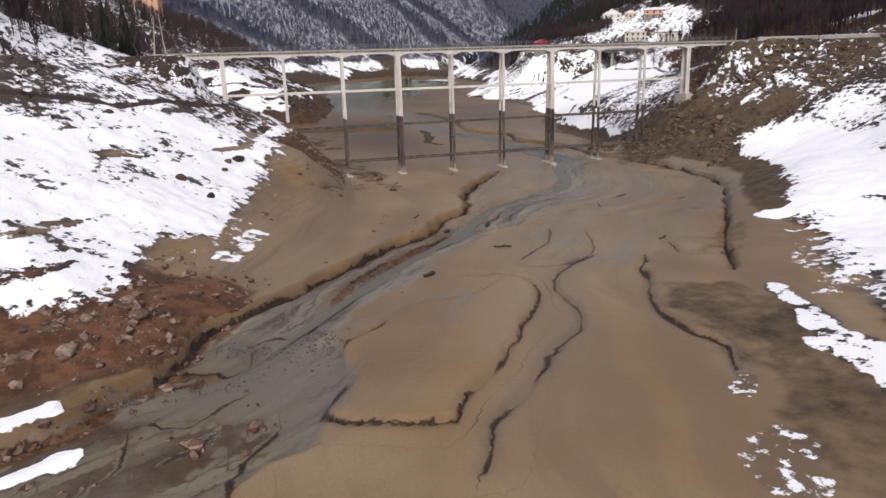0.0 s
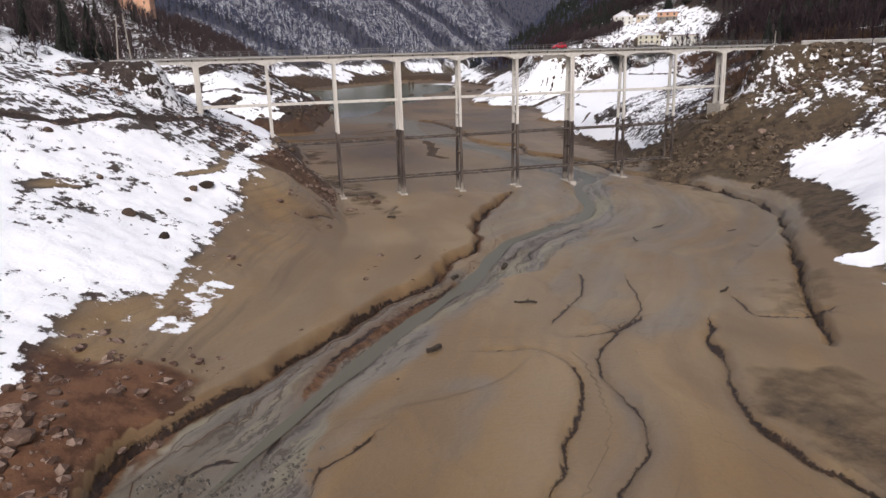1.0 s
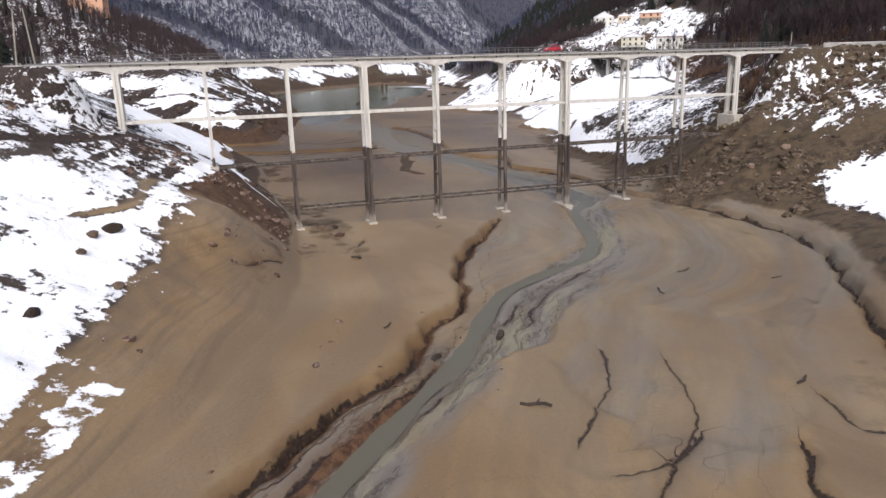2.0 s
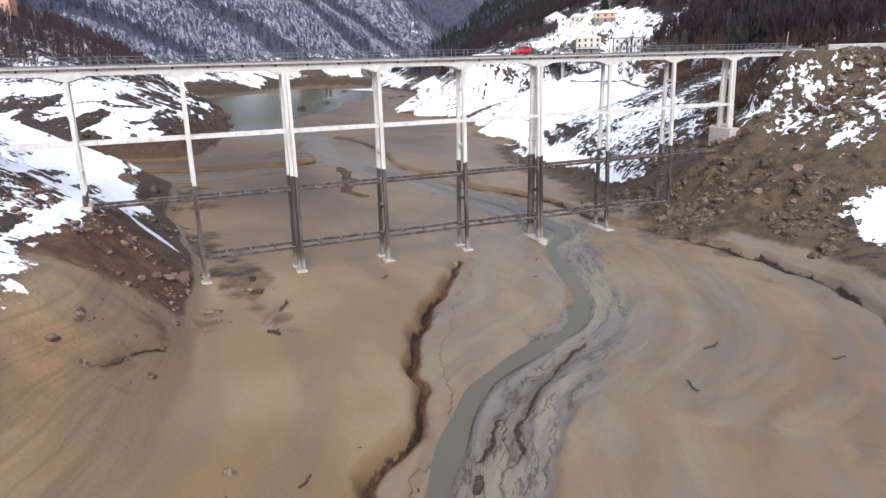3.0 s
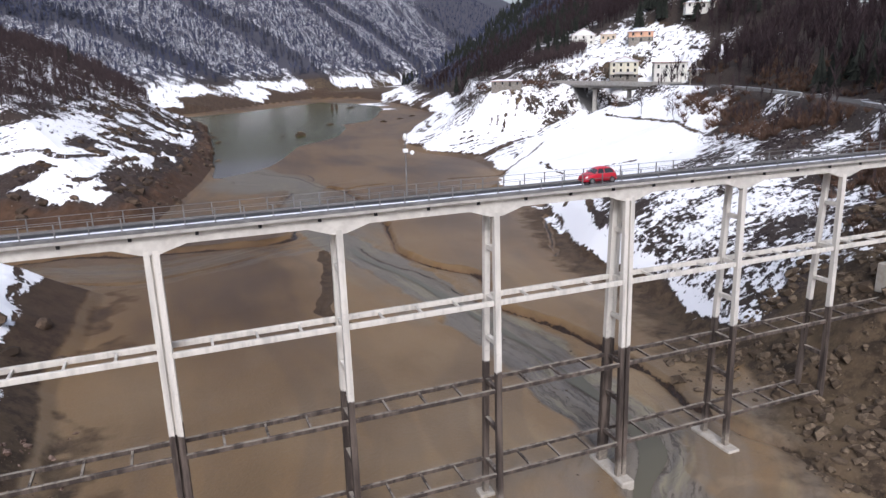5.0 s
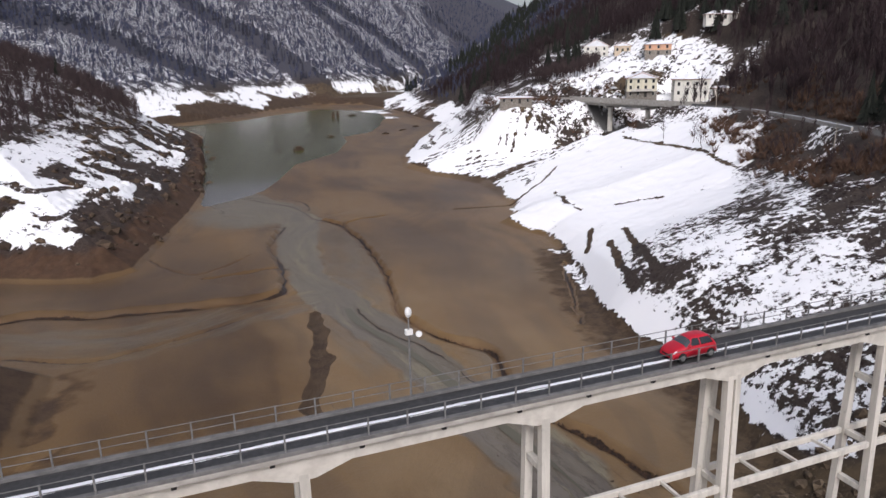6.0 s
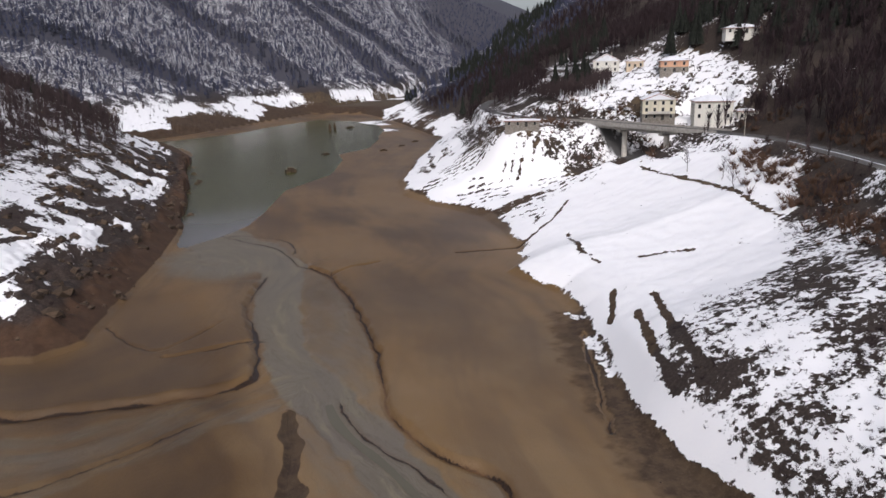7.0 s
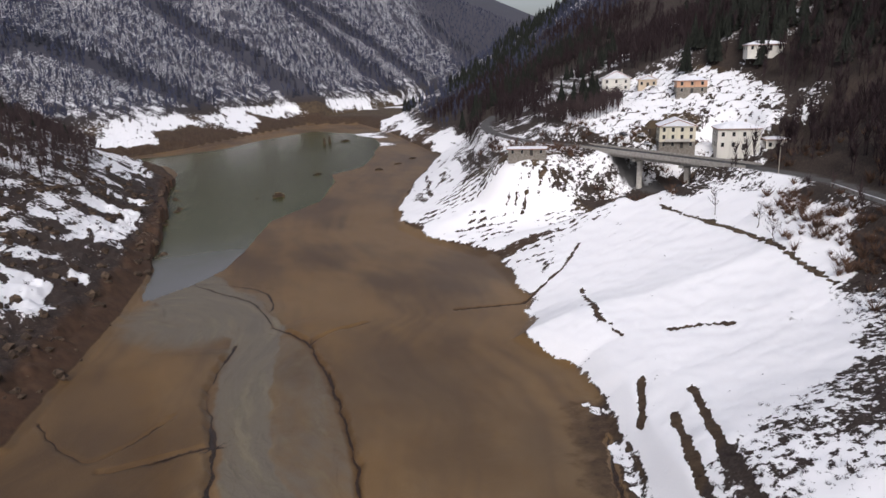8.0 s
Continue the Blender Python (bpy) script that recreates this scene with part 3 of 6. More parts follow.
def land(x, y):
    """Height of the land and what covers it: snow, grey silt, rubble, road."""
    x, y = np.asarray(x, float), np.asarray(y, float)
    wob = (fbm(x, y, 14, 3, 3) - 0.5) * 3
    edge = np.full(x.shape, 1e9)
    for run in (BED_WEST, BED_NORTHWEST, BED_EAST):
        edge = np.minimum(edge, line_distance(x, y, run))
    bed = inside(x, y, BED)
    out = np.where(bed, -edge, edge) + wob * np.clip(edge / 10, 0.65, 1)
    base = bed_level(y)
    weight, rise, snowline, scrubline, woodline = 0, 0, 0, 0, 0
    away = np.clip(out, 0, None)
    for (sx, sy), ups, line, scrub, wood in STATIONS:
        w = 1.0 / ((x - sx) ** 2 + (y - sy) ** 2 + 60) ** 1.6
        weight, rise, snowline = weight + w, rise + w * np.interp(away, (0,) + FAR, (0,) + ups), snowline + w * line
        scrubline, woodline = scrubline + w * scrub, woodline + w * wood
    rise, snowline, scrubline, woodline = rise / weight, snowline / weight, scrubline / weight, woodline / weight
    far = smooth(70, 400, away)
    spur = np.abs(((x * 0.75 + y * 0.35) / 165 + fbm(x, y, 420, 2, 21) * 0.9) % 1.0 - 0.5) * 2
    rise = rise * (1 + far * 0.16 * (spur - 0.5)) + far * 26 * (fbm(x, y, 130, 4, 5) - 0.5)
    head = line_distance(x, y, [(215, 985), (420, 1230), (1124, 2113), (2200, 3400)], 1500)
    floor = np.interp(y, [900, 1200, 2100, 3400], [6, 20, 140, 190])
    rise = np.where(y > 950, np.minimum(rise, floor + head * 0.62), rise)
    rise = np.where(y > 1900, np.minimum(rise, 150 + head * 0.45), rise)
    # the eastern spur falls to the narrows behind the lake
    behind = (x - 215) * 245 - (y - 985) * 205 > 0
    crest = np.interp(x, SPUR_X, SPUR_Z) - 0.62 * np.clip(y - 885, 0, None)
    rise = np.where(behind & (y > 840), np.minimum(rise, np.maximum(crest, 8)), rise)
    rough = smooth(1, 9, away)
    rise = rise + rough * ((fbm(x, y, 9, 4, 7) - 0.5) * 0.9 * (1 - 0.65 * inside(x, y, MEADOW)) + (fbm(x, y, 2.6, 3, 8) - 0.5) * 0.5)
    z = base + rise + (fbm(x, y, 22, 3, 11) - 0.5) * 0.35 * (1 - rough)
    z = z + np.clip(-out, 0, 30) * -0.012
    heap = smooth(26, 10, np.hypot((x - 118) * 0.7, (y - 156) * 1.0)) + 0.8 * smooth(16, 6, np.hypot(x - 17, y - 152)) + 1.5 * smooth(0, 5, away) * smooth(34, 16, away) * smooth(285, 310, y) * smooth(110, 70, x)
    z = z + heap * rough * ((fbm(x, y, 7, 3, 13) - 0.5) * 3.2 + (fbm(x, y, 2.2, 2, 14) - 0.5) * 1.2)
    # gully under the road bridge
    gully = line_distance(x, y, [(150, 407), (185, 397), (226, 379), (256, 352), (300, 330)], 20)
    z = z - np.where(away > 0, np.where(x > 205, smooth(23, 8, gully), smooth(17, 5, gully)) * np.interp(away, [0, 25, 50, 110, 160], [0, 4, 11, 11, 0]), 0)
    # terraces above the village
    hamlet = smooth(1.25, 0.8, np.hypot((x - 262) / 34, (y - 415) / 62))
    z = z - hamlet * 0.2 * np.clip(z - 31, 0, 40)
    yard = smooth(15, 9, np.hypot((x - 250) * 0.75 - (y - 380) * 0.45, (y - 380) * 0.8 + (x - 250) * 0.35))
    z = np.where(z > 30.6, z * (1 - yard) + 30.6 * yard, z)
    shoulder = smooth(1.7, 0.6, np.hypot((x - 199) / 15, (y - 420) / 13))
    z = z * (1 - shoulder) + 28.8 * shoulder
    terr = smooth(215, 232, x) * smooth(300, 275, x) * smooth(345, 370, y) * smooth(480, 455, y)
    z = z + terr * 0.85 * (np.round(z / 2.4) * 2.4 - z)
    silt = np.zeros(x.shape)
    dug = np.zeros(x.shape)
    wide = np.zeros(x.shape)
    jag = (fbm(x, y, 3.2, 4, 31) - 0.5)
    bend = (fbm(x, y, 4.0, 2, 31) - 0.5)
    on_bed = smooth(9, 4, out)
    crack, crack_w, nearest = np.full(x.shape, 3.0), np.zeros(x.shape), np.full(x.shape, 3.0)
    terrace = np.zeros(x.shape)
    for line, rise_by, high_side in ((SCARP, 1.0, 1), (EAST_CRACK, 0.8, -1), (LOOP, 0.45, 1), (WEST_RILL, 0.9, -1), (MID_CRACK, 0.4, -1)):
        s, d = along_line(x, y, line, 26)
        total = sum(math.dist(p, q) for p, q in zip(line, line[1:]))
        ends = smooth(0, 7, s) * smooth(total, total - 7, s)
        terrace = terrace + rise_by * ends * smooth(-0.25, 0.35, high_side * (d + bend * 1.6)) * smooth(22, 3, np.abs(d))
    tall = np.clip(smooth(6, 3, np.abs(along_line(x, y, SCARP, 8)[1])) + 0.4 * smooth(5, 3, np.abs(along_line(x, y, EAST_FAR, 8)[1])) + 0.3 * smooth(5, 3, np.abs(along_line(x, y, WEST_RILL, 8)[1])), 0, 1)
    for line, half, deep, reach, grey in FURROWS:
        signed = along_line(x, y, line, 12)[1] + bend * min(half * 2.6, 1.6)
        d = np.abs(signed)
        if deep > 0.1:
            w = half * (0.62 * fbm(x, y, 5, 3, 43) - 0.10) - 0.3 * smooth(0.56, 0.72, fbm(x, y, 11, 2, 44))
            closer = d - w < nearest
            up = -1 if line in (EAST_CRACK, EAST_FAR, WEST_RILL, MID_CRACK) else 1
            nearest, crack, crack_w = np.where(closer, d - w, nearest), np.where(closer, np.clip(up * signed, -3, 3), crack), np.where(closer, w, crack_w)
        cut = smooth(half * (0.5 + 1.1 * fbm(x, y, 4, 3, 42)), half * 0.2, d) * deep * (0.6 + 0.8 * fbm(x, y, 9, 2, 41))
        dug = np.maximum(dug, cut)
        silt = np.maximum(silt, grey * smooth(reach * 1.6, reach * 0.3, d))
    sunk = np.zeros(x.shape)
    flow_s, flow_d, flow_near = np.zeros(x.shape), np.zeros(x.shape), np.full(x.shape, 1e3)
    rim = np.zeros(x.shape)
    for ring, share_of in zip(WASHES, (1.0, 0.95, 0.46, 0.5)):
        depth_in = np.where(inside(x, y, ring), 1, -1) * line_distance(x, y, ring + ring[:1], 14)
        wash = smooth(-1.1, 0.9, depth_in + (fbm(x, y, 7, 4, 51) - 0.5) * 5.0)
        wide = np.maximum(wide, wash * share_of)
        rim = np.maximum(rim, share_of * smooth(0.16, 0.5, wash) * smooth(0.84, 0.5, wash))
    for line in (STREAM, UPSTREAM, WEST_WASH):
        s, d = along_line(x, y, line, 40)
        nearer = np.abs(d) < flow_near
        flow_s, flow_d, flow_near = np.where(nearer, s, flow_s), np.where(nearer, d, flow_d), np.where(nearer, np.abs(d), flow_near)
    scarp_d = along_line(x, y, SCARP, 20)[1] + bend * 1.6
    silt = np.maximum(silt, wide)
    silt = np.where((scarp_d > 0.3) & (scarp_d < 12) & (y < 165), np.minimum(silt, 0.25), np.maximum(silt, smooth(0.2, -0.4, scarp_d) * np.maximum(0.95 * smooth(-11, -7, scarp_d + (fbm(x, y, 9, 3, 38) - 0.5) * 5) * smooth(112, 100, y), 0.58 * smooth(-24, -15, scarp_d) * smooth(96, 108, y)) * smooth(166, 152, y)))
    silt = np.maximum(silt, 0.58 * smooth(46, 62, x) * smooth(84, 104, y) * smooth(182, 168, y) * on_bed)
    braid = fbm(flow_s * 0.12, flow_d + 40 + 1.5 * fbm(x, y, 9, 2, 64), 1.9, 4, 61)
    sunk = wide * (0.32 + 0.5 * smooth(0.62, 0.4, braid)) * smooth(0.0, 0.6, wide)
    bank = np.where(rim > 0.7, rim, 0) * smooth(0.46, 0.58, fbm(x, y, 8, 3, 65))
    dug = np.maximum(dug, 0.75 * bank)
    rib = smooth(0.035, 0.012, np.abs(braid - 0.45)) * wide
    dug = np.maximum(dug, 0.5 * rib)
    inner = along_line(x, y, EAST_FAR, 30)[1]
    silt = np.maximum(silt, 0.5 * smooth(0.3, 1.2, inner) * smooth(26, 16, inner) * smooth(66, 71, x) * smooth(204, 216, y) * smooth(350, 338, y))
    silt = np.maximum(silt, 0.5 * smooth(30, 8, np.hypot((x - 58) * 1.0, (y - 112) * 0.55)))
    silt = np.maximum(silt, 0.85 * smooth(26, 10, np.hypot((x - 68) * 0.9, (y - 368) * 0.8)))
    channel = smooth(2.0, 0.9, np.minimum(line_distance(x, y, [q for q in STREAM if q[1] > 56], 12), line_distance(x, y, [q for q in UPSTREAM if q[1] < 268], 12)) + jag * 0.8)
    z = z + terrace * on_bed - np.maximum(np.maximum(0.7 * dug, sunk), 1.0 * channel) * on_bed
    # the pool
    shift = (fbm(x, y, 26, 4, 66) - 0.5) * np.interp(y, [380, 520, 700], [7, 9, 8])
    wet = inside(x + shift, y + shift * 1.4, LAKE)
    shore = line_distance(x, y, LAKE + LAKE[:1], 60)
    z = np.where(wet, np.minimum(z, LAKE_LEVEL - 0.04 - np.clip(shore * 0.05, 0, 2)),
                 np.where(on_bed > 0.2, np.maximum(z, LAKE_LEVEL + 0.02 + 0.012 * np.clip(shore, 0, 20)), z))
    # roads cut into the slope
    road = np.zeros(x.shape)
    for line in ROADS:
        d = line_distance(x, y, line, 14)
        k = smooth(9, 3.4, d) * smooth(18, 22, np.hypot(x - 226, y - 381)) if line is ROADS[1] else smooth(9, 3.4, d)
        z = z * (1 - k) + (ROAD_HIGH - 0.15) * k
        road = np.maximum(road, smooth(3.0, 2.6, d))
    height = rise
    near_west = smooth(22, 10, x) * smooth(205, 190, y)
    snow = (1 - 0.12 * near_west) * smooth(-1.0, 1.2 + 1.8 * near_west, height - snowline + (fbm(x, y, 18, 3, 71) - 0.5) * 3.0 + smooth(640, 700, y) * (fbm(x, y, 70, 4, 78) - 0.42) * 22)
    rub = smooth(1, -1, height - snowline) * smooth(0.3, 2.5, height)
    for ring in DIRT:
        k = np.where(inside(x, y, ring), 1, -1) * line_distance(x, y, ring + ring[:1], 14)
        rub = np.maximum(rub, 0.55 * smooth(-2.5, 2.5, k + (fbm(x, y, 6, 4, 73) - 0.5) * 7))
    toe = smooth(-16, -0.5, out) * smooth(1.5, 0, height) * smooth(0.46, 0.6, fbm(x, y, 10, 4, 74))
    rub = np.maximum(rub, (0.46 + 0.12 * smooth(60, 40, x)) * toe * (1 - wide) * smooth(290, 250, y))
    sodden_toe = smooth(-15, -1, out + (fbm(x, y, 9, 4, 80) - 0.5) * 8) * smooth(90, 96, x) * smooth(165, 185, y) * smooth(300, 270, y)
    rub = np.maximum(rub, 0.74 * sodden_toe)
    lip = smooth(2.2, 0.7, np.abs(along_line(x, y, SCARP, 8)[1] + jag * 1.6)) * smooth(158, 140, y)
    rub = np.maximum(rub, 0.3 * lip)
    redbank = smooth(36, 22, np.hypot(x + 18, y - 60)) * smooth(-4, 0, out + (fbm(x, y, 5, 3, 79) - 0.5) * 4)
    rub = np.maximum(np.maximum(rub, redbank), smooth(1.0, 2.6, height))
    slip = smooth(32, 26, x) * smooth(72, 80, y + (fbm(x, y, 12, 3, 45) - 0.5) * 10) * smooth(150, 137, y + (fbm(x, y, 9, 3, 46) - 0.5) * 12)
    rub = rub * (1 - slip * (0.96 - 0.3 * smooth(0.54, 0.66, fbm(x, y, 6, 4, 47))))
    mound = smooth(24, 11, np.hypot((x - 121) * 0.62, (y - 156) * 1.0)) * smooth(15, 9, height + (fbm(x, y, 10, 3, 72) - 0.5) * 9)
    spurzone = smooth(285, 310, y) * smooth(120, 80, x) * smooth(640, 600, y)
    under = smooth(183, 174, y) * smooth(126, 138, y) * smooth(93, 97, x) * smooth(19, 11, height + (fbm(x, y, 8, 3, 81) - 0.5) * 8)
    snow = snow * (1 - 0.85 * under)
    snow = snow * (1 - 0.8 * mound) * (1 - 0.06 * spurzone)
    snow = snow * (1 - 0.25 * slip * smooth(0.42, 0.60, fbm(x, y, 9, 4, 35)))
    # ragged bands along the slope, scrub, then woods
    across, along = height * 2.2 + fbm(x, y, 25, 2, 91) * 14, 0.10 * (x + y)
    crags = spurzone * np.maximum(smooth(0.47, 0.60, fbm(x, y, 13, 4, 75)) * smooth(24, 16, height), smooth(8, 5, height + (fbm(x, y, 20, 3, 49) - 0.5) * 8)) * smooth(0.3, 1.5, height)
    rub = np.maximum(rub, crags)
    snow = snow * (1 - 0.8 * crags)
    slope_east = smooth(96, 106, x) * smooth(300, 270, y)
    slope_west = smooth(22, 10, x) * smooth(205, 190, y)
    bands = (1 - 0.85 * slope_east - 0.2 * slope_west) * smooth(0.575, 0.70, fbm(across, along, 3.2, 4, 92)) * smooth(2.5, 5, height)
    point = smooth(1.25, 0.9, np.hypot((x - 178) / 28, (y - 403) / 48))
    bands = bands * (1 - 0.95 * point)
    snow = snow * (1 - 0.62 * bands)
    scrub = smooth(-1.5, 3, height - scrubline + (fbm(x, y, 15, 3, 93) - 0.5) * 5)
    scrub_high = smooth(13, 24, height)
    snow = snow * (1 - (0.47 - 0.16 * slope_west - 0.03 * slope_east + 0.14 * slope_east * scrub_high) * scrub)
    meadow = smooth(-3, 3, np.where(inside(x, y, MEADOW), 1, -1) * line_distance(x, y, MEADOW + MEADOW[:1], 14))
    ledge = smooth(183, 174, y) * smooth(122, 134, y) * smooth(93, 97, x) * smooth(40, 28, height)
    scrub = scrub * (1 - mound) * (1 - meadow) * (1 - 0.85 * ledge)
    snow = np.maximum(snow, 0.97 * meadow)
    stubble = spurzone * smooth(4, 8, height)
    snow = snow * (1 - 0.18 * stubble)
    scrub = np.maximum(scrub, 0.6 * stubble)
    upper = smooth(34, 20, np.hypot((x - 140) * 0.7, (y - 150) * 0.9)) * smooth(10, 15, height)
    snow = snow * (1 - 0.05 * upper)
    wood = smooth(-2, 3, height - woodline + (fbm(x, y, 30, 3, 94) - 0.5) * 8)
    village = smooth(1.15, 0.85, np.hypot((x - 260) / 34, (y - 424) / 60))
    wood = wood * (1 - village)
    wood = wood * (1 - 0.9 * smooth(24, 16, np.hypot(x - 250, y - 380))) * (1 - 0.9 * smooth(30, 18, np.hypot(x + 48, y - 503)))
    brush = smooth(26, 10, line_distance(x, y, ROADS[1], 40)) * smooth(175, 195, y) * smooth(330, 300, y) * smooth(0.34, 0.5, fbm(x, y, 16, 3, 97)) * (1 - meadow)
    snow = snow * (1 - 0.7 * brush)
    riser = smooth(0.30, 0.16, np.abs((0.3 * x + 0.95 * y + 4 * fbm(x, y, 30, 2, 34)) / 5.2 % 1.0 - 0.5)) * smooth(0.36, 0.48, fbm(x * 0.4, y, 11, 3, 88))
    snow = np.maximum(snow, 0.88 * village * (1 - 0.95 * riser))
    scrub = scrub * (1 - village) * (1 - 0.8 * point)
    lines = smooth(0.30, 0.12, np.abs((0.3 * x + 0.95 * y + 0.4 * z + 5 * fbm(x, y, 26, 2, 36)) / 4.4 % 1.0 - 0.5)) * smooth(0.40, 0.54, fbm(x * 0.35, y, 8, 3, 86))
    snow = snow * (1 - 0.7 * lines * point)
    snow = snow * (1 - 0.9 * smooth(11, 5, gully) * smooth(10, 30, away) * smooth(199, 209, x))
    bald = smooth(1.1, 0.75, np.hypot((x - 169) / 13, (y - 378) / 4.5) + (jag * 1.2))
    snow = snow * (1 - 0.8 * bald)
    hollow = smooth(1.1, 0.8, np.hypot((x - 246) / 14, (y - 402) / 10))
    snow = snow * (1 - 0.7 * hollow)
    shore_band = smooth(640, 700, y)
    snow = snow * (1 - 0.6 * shore_band * smooth(34, 24, height) * smooth(0.42, 0.6, fbm(x, y, 38, 4, 85)))
    streak = np.zeros(x.shape)
    for line in WOOD_LINES:
        streak = np.maximum(streak, smooth(25, 10, line_distance(x, y, line, 60) + (fbm(x, y, 30, 3, 48) - 0.5) * 22))
    east = smooth(140, 200, x) * smooth(900, 760, y)
    snow = np.clip(snow * (1 - (0.27 + 0.66 * east - 0.2 * smooth(120, 90, x) * smooth(740, 700, y)) * wood) - 0.42 * streak, 0, 1)
    glade = smooth(0.50, 0.40, fbm(x, y, 38, 3, 37)) * smooth(150, 200, x) * smooth(620, 560, y) * wood
    ledges = smooth(0.22, 0.38, np.abs(z / 3.1 % 1.0 - 0.5))
    snow = np.maximum(snow, glade * (0.30 + 0.30 * ledges))
    snow = snow * (1 - 0.75 * smooth(560, 700, x) * smooth(1250, 1350, y))
    for a, b, reach, closed in SNOW_TONGUES:
        d = line_distance(x, y, [a, b], 12) + jag * reach * 1.6
        snow = np.maximum(snow, closed * smooth(reach * 1.3, reach * 0.7, d))
    for line in SNOW_RUTS:
        d = line_distance(x, y, line, 8) + jag * 1.2
        thin = 0.8 if line[0][1] > 285 else 1.0
        rut = smooth(0.95 * thin, 0.45 * thin, d)
        snow, z, rub = snow * (1 - rut), z - 0.25 * rut, np.maximum(rub, rut)
    rub = np.where(height < 0.6, rub * (1 - smooth(0.22, 0.42, dug)), rub)
    rub = np.maximum(rub, smooth(1.9, 1.1, np.abs(along_line(x, y, RIDGE_CRACK, 8)[1] + bend * 2.0)))
    rings = fbm(out * 0.30 + 3.0 * fbm(x, y, 40, 3, 77), 0.012 * (x + y) + 50, 1.0, 4, 76)
    rust = smooth(60, 25, np.hypot((x + 14), (y - 68) * 0.8)) + 0.6 * smooth(40, 15, np.hypot(x - 15, y - 150))
    rust = np.maximum(rust, 0.55 * spurzone)
    rust = np.maximum(np.maximum(rust * smooth(0.2, 1.6, height), redbank), 0.7 * lip)
    shelf = np.clip(np.maximum(slip * smooth(0.2, 1.2, height), 0.8 * smooth(-24, -4, out) * smooth(60, 75, x) * smooth(3, 0.5, height)), 0, 1)
    damp = smooth(175, 215, y) * (0.6 + 0.4 * smooth(230, 330, y)) * smooth(40, 25, out)
    damp = damp + 0.9 * smooth(74, 60, y + (fbm(x, y, 12, 3, 39) - 0.5) * 14) * smooth(8, -2, x) * wide
    damp = damp + 0.8 * smooth(66, 50, x + (fbm(x, y, 20, 3, 82) - 0.5) * 14) * smooth(205, 240, y) * smooth(345, 320, y)
    return z, dict(snow=snow, silt=np.clip(silt * on_bed, 0, 1), rubble=np.maximum(rub, 0.8 * mound), road=road, dug=dug * on_bed, crack=crack, crack_w=crack_w, face=tall, far_haze=smooth(760, 860, y) * smooth(20, 40, height), shelf=shelf, damp=damp, rings=rings, rust=rust, flow_s=flow_s, flow_d=flow_d, wash=wide, scrub=np.maximum(scrub, wood)), dict(height=height, wood=wood, scrub=scrub, streak=streak, out=out)


def steps(parts):
    """Grid lines: (from, to, step) runs joined."""
    vals = []
    for a, b, s in parts:
        vals += list(np.linspace(a, b, max(2, int(round((b - a) / s)) + 1))[:-1])
    return np.array(vals + [parts[-1][1]])


XS = steps([(-2400, -600, 60), (-600, -200, 16), (-200, -60, 5), (-60, -25, 1.2), (-25, 105, 0.4), (105, 150, 0.65), (150, 225, 1.0), (225, 330, 2.0), (330, 700, 8), (700, 1200, 25), (1200, 3000, 75)])
YS = steps([(-1500, -300, 60), (-300, -40, 13), (-40, 24, 2), (24, 170, 0.42), (170, 360, 0.58), (360, 520, 1.7), (520, 820, 4), (820, 1500, 11), (1500, 3600, 60)])
GX, GY = np.meshgrid(XS, YS)
GZ, COVER, PLAN = land(GX, GY)


def ground_at(x, y):
    """Height of the built land by the grid."""
    i = int(np.clip(np.searchsorted(XS, x) - 1, 0, len(XS) - 2))
    j = int(np.clip(np.searchsorted(YS, y) - 1, 0, len(YS) - 2))
    u, v = (x - XS[i]) / (XS[i + 1] - XS[i]), (y - YS[j]) / (YS[j + 1] - YS[j])
    return float((GZ[j, i] * (1 - u) + GZ[j, i + 1] * u) * (1 - v) + (GZ[j + 1, i] * (1 - u) + GZ[j + 1, i + 1] * u) * v)


def ground_many(x, y):
    i = np.clip(np.searchsorted(XS, x) - 1, 0, len(XS) - 2)
    j = np.clip(np.searchsorted(YS, y) - 1, 0, len(YS) - 2)
    u, v = (x - XS[i]) / (XS[i + 1] - XS[i]), (y - YS[j]) / (YS[j + 1] - YS[j])
    return (GZ[j, i] * (1 - u) + GZ[j, i + 1] * u) * (1 - v) + (GZ[j + 1, i] * (1 - u) + GZ[j + 1, i + 1] * u) * v


def plan_many(field, x, y):
    i = np.clip(np.searchsorted(XS, x) - 1, 0, len(XS) - 2)
    j = np.clip(np.searchsorted(YS, y) - 1, 0, len(YS) - 2)
    return field[j, i]


def quick_mesh(name, verts, faces, smooth_faces=False):
    """A mesh out of numpy arrays of corners and equal-sided faces."""
    me = bpy.data.meshes.new(name)
    verts, faces = np.asarray(verts, np.float32), np.asarray(faces, np.int32)
    n, k = faces.shape
    me.vertices.add(len(verts))
    me.vertices.foreach_set("co", verts.ravel())
    me.loops.add(n * k)
    me.loops.foreach_set("vertex_index", faces.ravel())
    me.polygons.add(n)
    me.polygons.foreach_set("loop_start", np.arange(0, n * k, k, dtype=np.int32))
    me.polygons.foreach_set("use_smooth", np.full(n, smooth_faces))
    me.update(calc_edges=True)
    return me


